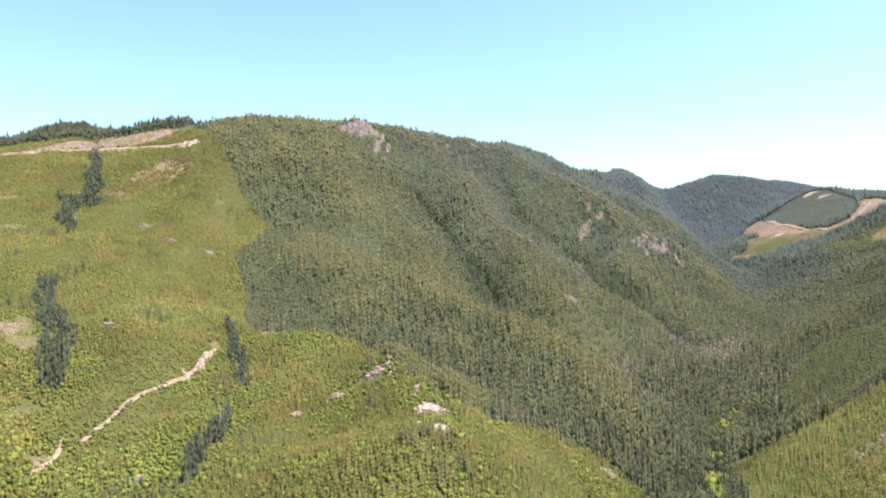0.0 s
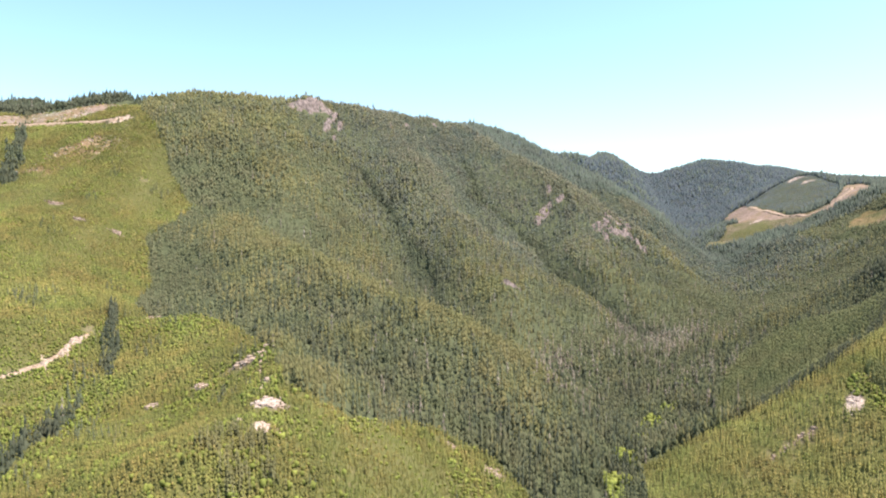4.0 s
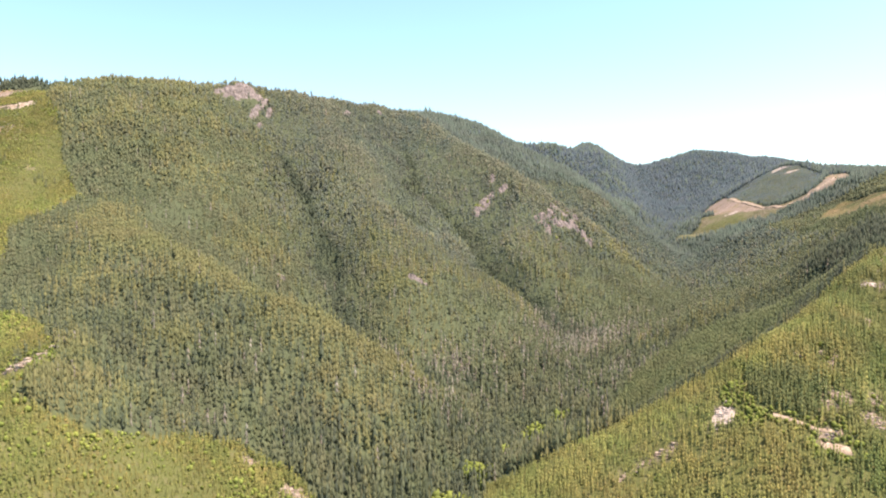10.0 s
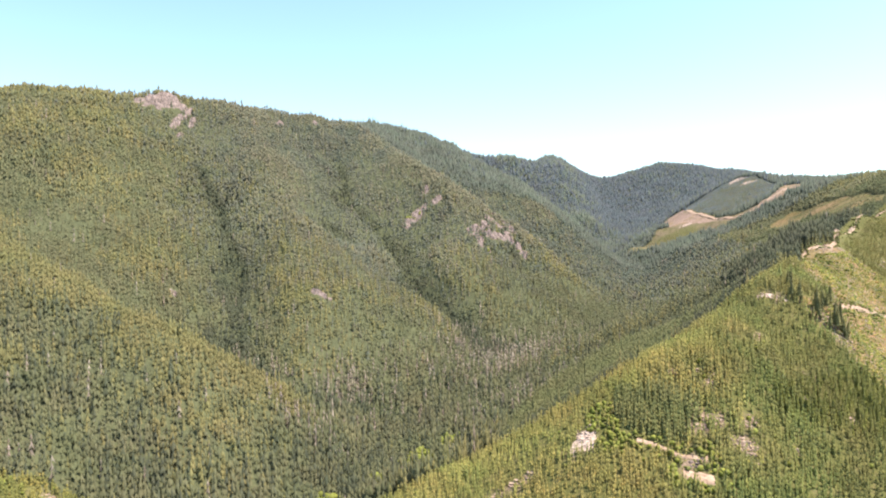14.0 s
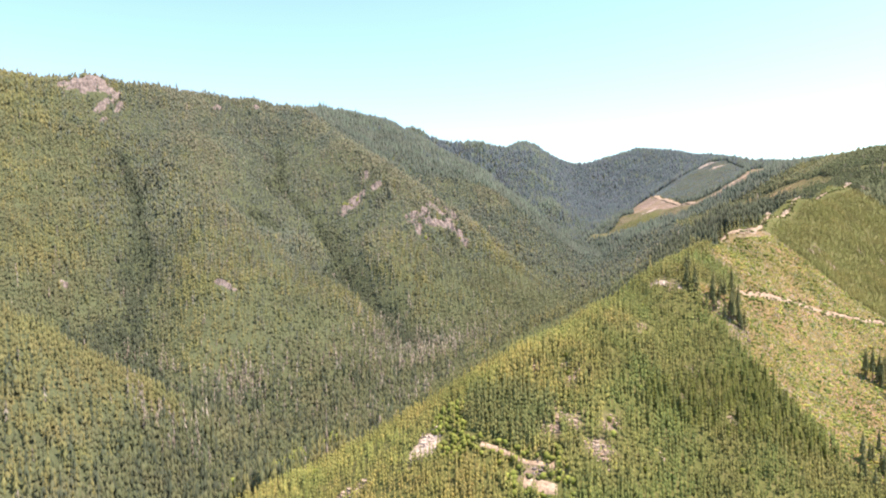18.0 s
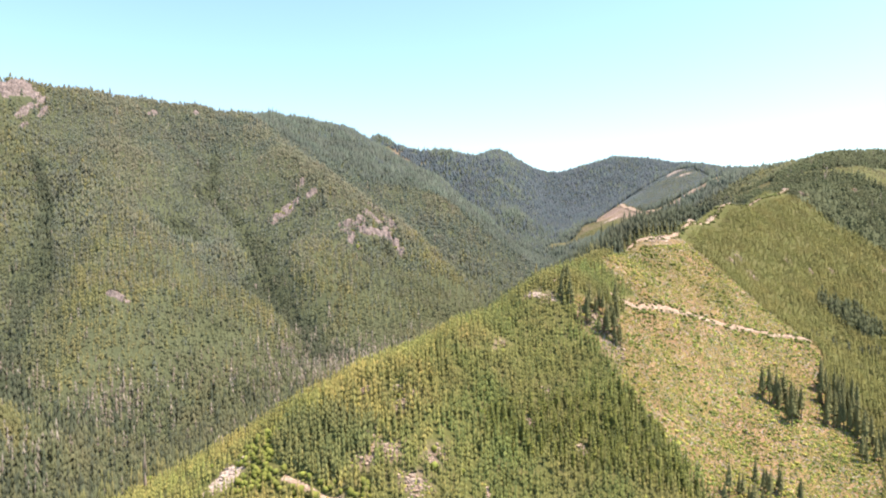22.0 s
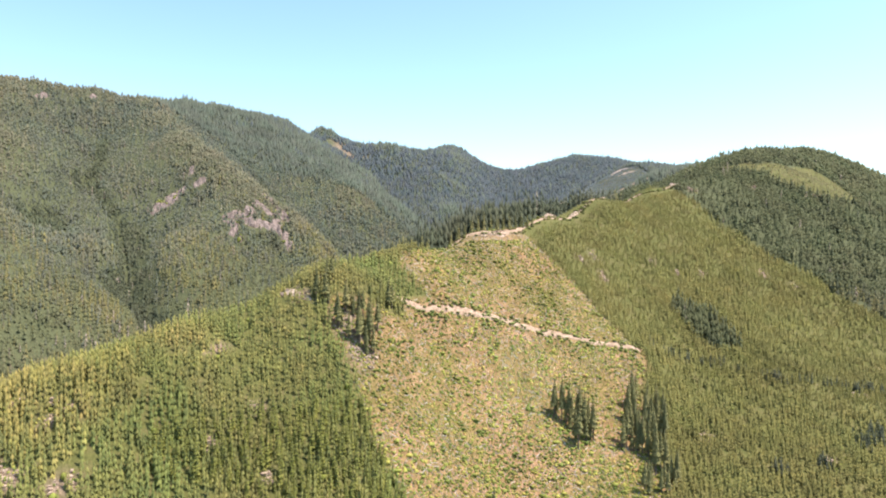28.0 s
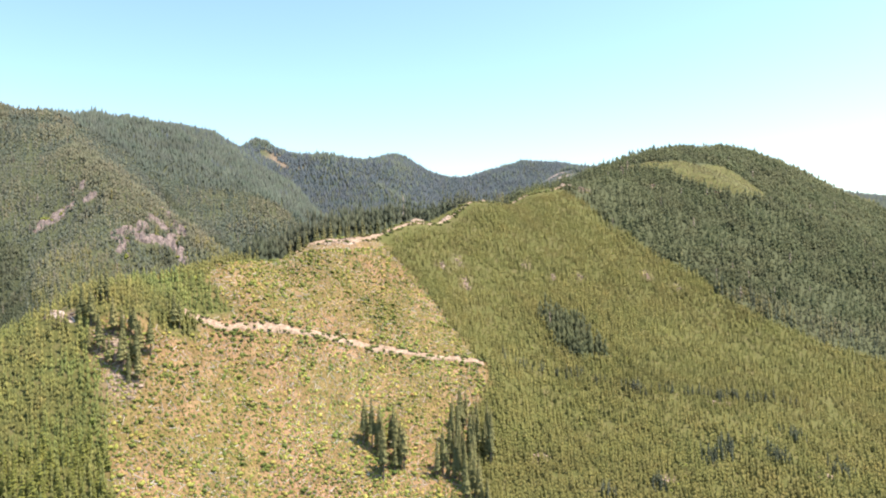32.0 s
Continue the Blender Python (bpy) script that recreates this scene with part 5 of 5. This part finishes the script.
def leave_trees():
    label = "tall dark conifer kept standing in a clearcut, bare lower trunk"
    groups = (("trees at the landing", [(710, 808), (721, 792), (728, 787), (737, 784), (741, 797), (732, 803), (750, 826), (710, 820), (728, 803), (735, 793), (742, 788)], 3, 3.6, 3.0, 21, 301),
              ("trees amid the clearcut", [(867, 826), (873, 820), (880, 808), (889, 813), (879, 820), (887, 821), (884, 829), (888, 817)], 3, 2.6, 2.4, 25, 311),
              ("trees along the clearcut edge", [(917, 819), (923, 815), (921, 843), (936, 835), (946, 838), (925, 833), (943, 850), (931, 856), (938, 843), (926, 824), (938, 800), (931, 811), (937, 788)], 4, 3.4, 3.4, 25, 321),
              ("trees below the clearcut", [(920, 778), (930, 777), (785, 686), (801, 702), (823, 725), (835, 726), (844, 716), (805, 696)], 4, 3.4, 3.4, 21, 331))
    for group, centres, each, sx, sy, tall, seed in groups:
        kinds = [fir_tree("tall_fir", tall * (0.85 + 0.12 * k), 2.4 + 0.3 * k, 0.16 + 0.09 * k, 26, seed + 20 * k, TREE_CROWN, label, group) for k in range(3)]
        stand_up(kinds, round_places(centres, each, sx, sy, seed), seed, 0.78, 1.12)
    label = "dark conifer standing on the ridge beside a gravel road"
    kinds = [fir_tree("ridge_fir", 13 + 2 * k, 2.3, 0.06, 15, 351 + 9 * k, TREE_CROWN, label, "ridge trees by the road") for k in range(3)]
    stand_up(kinds, [(842 + 4.2 * k + 1.5 * math.sin(k * 2.1), 1010 + 3.4 * k + 2 * math.cos(k * 1.7)) for k in range(-12, 8)], 352, 0.8, 1.15)
    label = "lone dark conifer on a regrowing logged slope"
    kinds = [fir_tree("slope_fir", 11 + 2 * k, 2.0, 0.05, 14, 371 + 9 * k, TREE_CROWN, label, "lone trees on the logged slope") for k in range(3)]
    stand_up(kinds, round_places([(-250, 735), (-225, 745), (-215, 690), (-190, 560), (-160, 600), (-300, 560), (-120, 520), (-330, 600)], 3, 7, 9, 372), 373, 0.7, 1.1)
    p = scatter(640, 770, 690, 790, 4.6, 381)
    p = p[named(p, "right plantation") & ~named(p, "clearcut", 6) & open_ground(p, 1.0)]
    order = np.argsort(from_flight(p))[:260]
    label = "young yellow-green conifer in a dense hillside plantation"
    kinds = [fir_tree("young_fir", 9.5 + 0.9 * k, 1.7 + 0.12 * k, 0.03, 11, 383 + 9 * k, YOUNG_CROWN, label, "young trees of the ridge plantation") for k in range(5)]
    stand_up(kinds, [tuple(p[i]) for i in order], 384, 0.75, 1.2)


def outcrop(name, patch, step, relief, mat, seed, label, category, kind=""):
    """Broken rock or earth over an oval patch: ledges and blocks that sink into the slope at an uneven rim."""
    px, py, rx, ry, turn = patch
    c, s = math.cos(radians(turn)), math.sin(radians(turn))
    nu, nv = max(4, int(2.6 * rx / step)), max(4, int(2.6 * ry / step))
    u, v = np.meshgrid(np.linspace(-1.3, 1.3, nu + 1), np.linspace(-1.3, 1.3, nv + 1), indexing="ij")
    x, y = px + u * rx * c - v * ry * s, py + u * rx * s + v * ry * c
    level = np.hypot(u, v) + value_noise(x, y, 9, 55) * 1.0 + value_noise(x, y, 3.5, 56) * 0.5
    rise = np.clip((1.15 - level) * 1.6, -0.6, 1)
    block = np.floor(value_noise(x + y * 0.3, y - x * 0.2, 6, seed) * 6) / 6 + 0.6 * np.abs(value_noise(x, y, 4, seed + 1)) + 0.5 * value_noise(x, y, 2.2, seed + 2)
    z = ground(x, y) + np.where(rise > 0, rise * relief * (0.55 + block), rise * 2.5)
    r = np.random.default_rng(seed)
    x, y = x + r.uniform(-0.3, 0.3, x.shape) * step, y + r.uniform(-0.3, 0.3, x.shape) * step
    i, j = np.meshgrid(np.arange(nu), np.arange(nv), indexing="ij")
    a = (i * (nv + 1) + j).ravel()
    me = array_mesh(name, np.stack([x, y, z], -1).reshape(-1, 3), np.stack([a, a + nv + 1, a + nv + 2, a + 1], -1), mat)
    return tagged(new(name, me), label, category, kind=kind)


def rubble_patch(name, patch, seed, label, big=1.0, mat=RUBBLE):
    """Angular blocks strewn over an oval patch, thick in the middle and thinning out."""
    px, py, rx, ry, turn = patch
    r = np.random.default_rng(seed)
    c, s = math.cos(radians(turn)), math.sin(radians(turn))
    n = int(min(150, 10 + 1.1 * rx * ry))
    u = r.normal(0, 0.55, (n, 2)) * (rx, ry)
    x, y = px + u[:, 0] * c - u[:, 1] * s, py + u[:, 0] * s + u[:, 1] * c
    size = big * r.uniform(0.35, 0.95, n) * (1 + 0.8 * (r.random(n) < 0.15))
    base = np.array([(i, j, k) for i in (-1, 1) for j in (-1, 1) for k in (-0.55, 0.6)], float)
    v = base[None] * r.uniform(0.55, 1.1, (n, 8, 3)) * size[:, None, None] * r.uniform(0.7, 1.3, (n, 1, 3))
    a = r.uniform(0, 6.28, n)[:, None]
    v = np.stack([v[..., 0] * np.cos(a) - v[..., 1] * np.sin(a) + x[:, None], v[..., 0] * np.sin(a) + v[..., 1] * np.cos(a) + y[:, None], v[..., 2] + (ground(x, y) + 0.25 * size)[:, None]], -1)
    f = np.array([(0, 1, 3, 2), (4, 6, 7, 5), (0, 4, 5, 1), (2, 3, 7, 6), (1, 5, 7, 3)])
    me = array_mesh(name, v.reshape(-1, 3), (f[None] + 8 * np.arange(n)[:, None, None]).reshape(-1, 4), mat)
    return tagged(new(name, me), label, "rubble", kind="stuff")


def boulder_mesh(seed):
    r = np.random.default_rng(seed)
    bm = bmesh.new()
    bmesh.ops.create_icosphere(bm, subdivisions=1, radius=1)
    for v in bm.verts:
        v.co *= r.uniform(0.7, 1.2)
        v.co.z *= 0.7
    me = bpy.data.meshes.new("boulder")
    bm.to_mesh(me)
    bm.free()
    me.materials.append(ROCK)
    return me


def rocks_and_landings():
    for k, q in enumerate(ROCKS):
        far = q[1] > 1000
        outcrop("rock_outcrop", q, 1.8 if far else 0.8, 7.0 if far else 2.2, ROCK if far else BLEACHED, 400 + 5 * k, "weathered pinkish-grey rock outcrop breaking through the forest" if far else "pale broken rock on a knoll among young trees", "rock")
    for k, q in enumerate(LEDGES[:11]):
        outcrop("rock_ledge", q, 0.7, 1.2, RUBBLE if k < 3 or k % 2 else ROCK, 600 + 5 * k, "small broken rock ledge showing through young regrowth", "rock")
    for k, q in enumerate([(897, 1081, 9, 2.5, 40), (925, 1099, 8, 2.5, 40), (966, 1146, 17, 2.5, 44), (1074, 1222, 9, 4, 35), (-239, 680, 3.5, 9, 0), (-240, 663, 3.5, 9, 8), (-248, 641, 3, 9, 40)]):
        outcrop("cut_bank", q, 0.9, 4.2, RUBBLE, 700 + 5 * k, "bare cut bank beside a gravel logging road", "bank", "structure")
    for k, q in enumerate(SPOTS[-4:] + BARE[-3:]):
        outcrop("landing", q, 1.2 if q[1] < 1500 else 3.0, 0.9, BLEACHED if q[1] > 1500 or q[0] in (489, 689) else RUBBLE, 500 + 5 * k, "pale gravel landing beside a logging road", "landing", "structure")
    for k, q in enumerate(SPOTS[:-5] + BARE[:9] + BARE[19:-3] + LEDGES + ROCKS[-1:] + SPOTS[-4:-1]):
        rubble_patch("rubble_patch", q, 900 + 3 * k, "pale pinkish broken rock showing between young trees", 1.7 if q[0] < 0 else 1.0, BLEACHED if q[0] in (-9, 489) else RUBBLE)
    boulders = [boulder_mesh(k) for k in range(5)]
    r = np.random.default_rng(520)
    for px, py, rx, ry, turn in (ROCKS[-1], SPOTS[-4], SPOTS[-2], SPOTS[-5], BARE[11]):
        for _ in range(11):
            x, y, s = px + r.normal(0, rx * 0.6), py + r.normal(0, ry * 0.7), r.uniform(0.5, 1.5)
            ob = tagged(new("boulder", boulders[r.integers(5)]), "pale angular boulder on bare ground", "boulder", "boulders on bare ground")
            ob.matrix_world = Matrix.Translation((x, y, float(ground(x, y)) + 0.3)) @ Matrix.Rotation(r.uniform(0, 6), 4, "Z") @ Matrix.Scale(s, 4)


def log_mesh(length, radius, seed):
    """A felled stem with a tapered end and a snapped limb."""
    r = np.random.default_rng(seed)
    verts, faces = [], []
    for k in range(5):
        u = k / 4
        for s in range(6):
            a = s * math.pi / 3
            q = radius * (1 - 0.45 * u) * r.uniform(0.9, 1.1)
            verts.append((length * (u - 0.5), math.cos(a) * q, math.sin(a) * q + radius * 0.6))
    for k in range(4):
        for s in range(6):
            a, b = k * 6 + s, k * 6 + (s + 1) % 6
            faces += [(a, b, b + 6), (a, b + 6, a + 6)]
    for e in (0, 24):
        faces += [(e, e + s, e + s + 1) if e else (e, e + s + 1, e + s) for s in range(1, 5)]
    n = len(verts)
    verts += [(0, 0, radius), (0.25, 0, radius), (length * 0.12, radius * 3, radius * 3.2)]
    faces.append((n, n + 1, n + 2))
    return array_mesh("log", np.array(verts), np.array(faces), GREY_WOOD)


def strew(places, short, long, thick, label, r):
    """Three-sided sticks lying about on the slope, joined."""
    vs, fs, at = [], [], 0
    for x, y in places:
        a, l, w = r.uniform(0, 6.28), r.uniform(short, long), r.uniform(0.35, 1.0) * thick
        c, s = math.cos(a), math.sin(a)
        for e in (-1, 1):
            bx, by = x + c * l * e, y + s * l * e
            bz = float(ground(bx, by)) + 0.15 + r.uniform(0, 0.2)
            vs += [(bx - s * w, by + c * w, bz - w), (bx + s * w, by - c * w, bz - w), (bx, by, bz + w)]
        fs += [(at, at + 1, at + 4), (at, at + 4, at + 3), (at + 1, at + 2, at + 5), (at + 1, at + 5, at + 4), (at + 2, at, at + 3), (at + 2, at + 3, at + 5), (at, at + 2, at + 1), (at + 3, at + 4, at + 5)]
        at += 6
    tagged(new("slash", array_mesh("slash", np.array(vs), np.array(fs), GREY_WOOD)), label, "slash", kind="stuff")


def clearcut_debris():
    r = np.random.default_rng(600)
    meshes = [log_mesh(2.6 + 0.8 * k, 0.2 + 0.03 * k, k) for k in range(5)]
    p = scatter(725, 955, 690, 1010, 12, 601)
    p = p[named(p, "clearcut") & (road_distance(p[:, 0], p[:, 1]) > 2)]
    p = p[r.permutation(len(p))[:150]]
    for x, y in p:
        gx, gy = float(ground(x + 2, y) - ground(x - 2, y)) / 4, float(ground(x, y + 2) - ground(x, y - 2)) / 4
        up = Vector((-gx, -gy, 1)).normalized()
        turn = up.to_track_quat("Z", "Y").to_matrix().to_4x4() @ Matrix.Rotation(r.uniform(0, 6.28), 4, "Z")
        ob = tagged(new("log", meshes[r.integers(5)]), "grey weathered log lying on a clearcut slope", "log", "logs on the clearcut")
        ob.matrix_world = Matrix.Translation((x, y, float(ground(x, y)) + 0.05)) @ turn
    q = scatter(725, 955, 690, 1010, 2.6, 603)
    q = q[named(q, "clearcut", 3) & (road_distance(q[:, 0], q[:, 1]) > 0.5)]
    q = q[r.random(len(q)) < 0.3 + 0.7 * (value_noise(q[:, 0], q[:, 1], 18, 604) + 0.5)]
    strew(q, 0.6, 2.6, 0.26, "grey logging slash and sticks strewn over a clearcut", r)
    q = scatter(-790, -400, 1070, 1310, 4.4, 605)
    q = q[(named(q, "crest slash", 16) | named(q, "brown slash", 40)) & (road_distance(q[:, 0], q[:, 1]) > 0.5)]
    q = q[r.random(len(q)) < 0.45 + 1.2 * value_noise(q[:, 0], q[:, 1], 20, 606)]
    strew(q, 1.4, 4.0, 0.5, "grey-pink slash heaped on a logged crest", r)


rocks_and_landings()
leave_trees()
clearcut_debris()
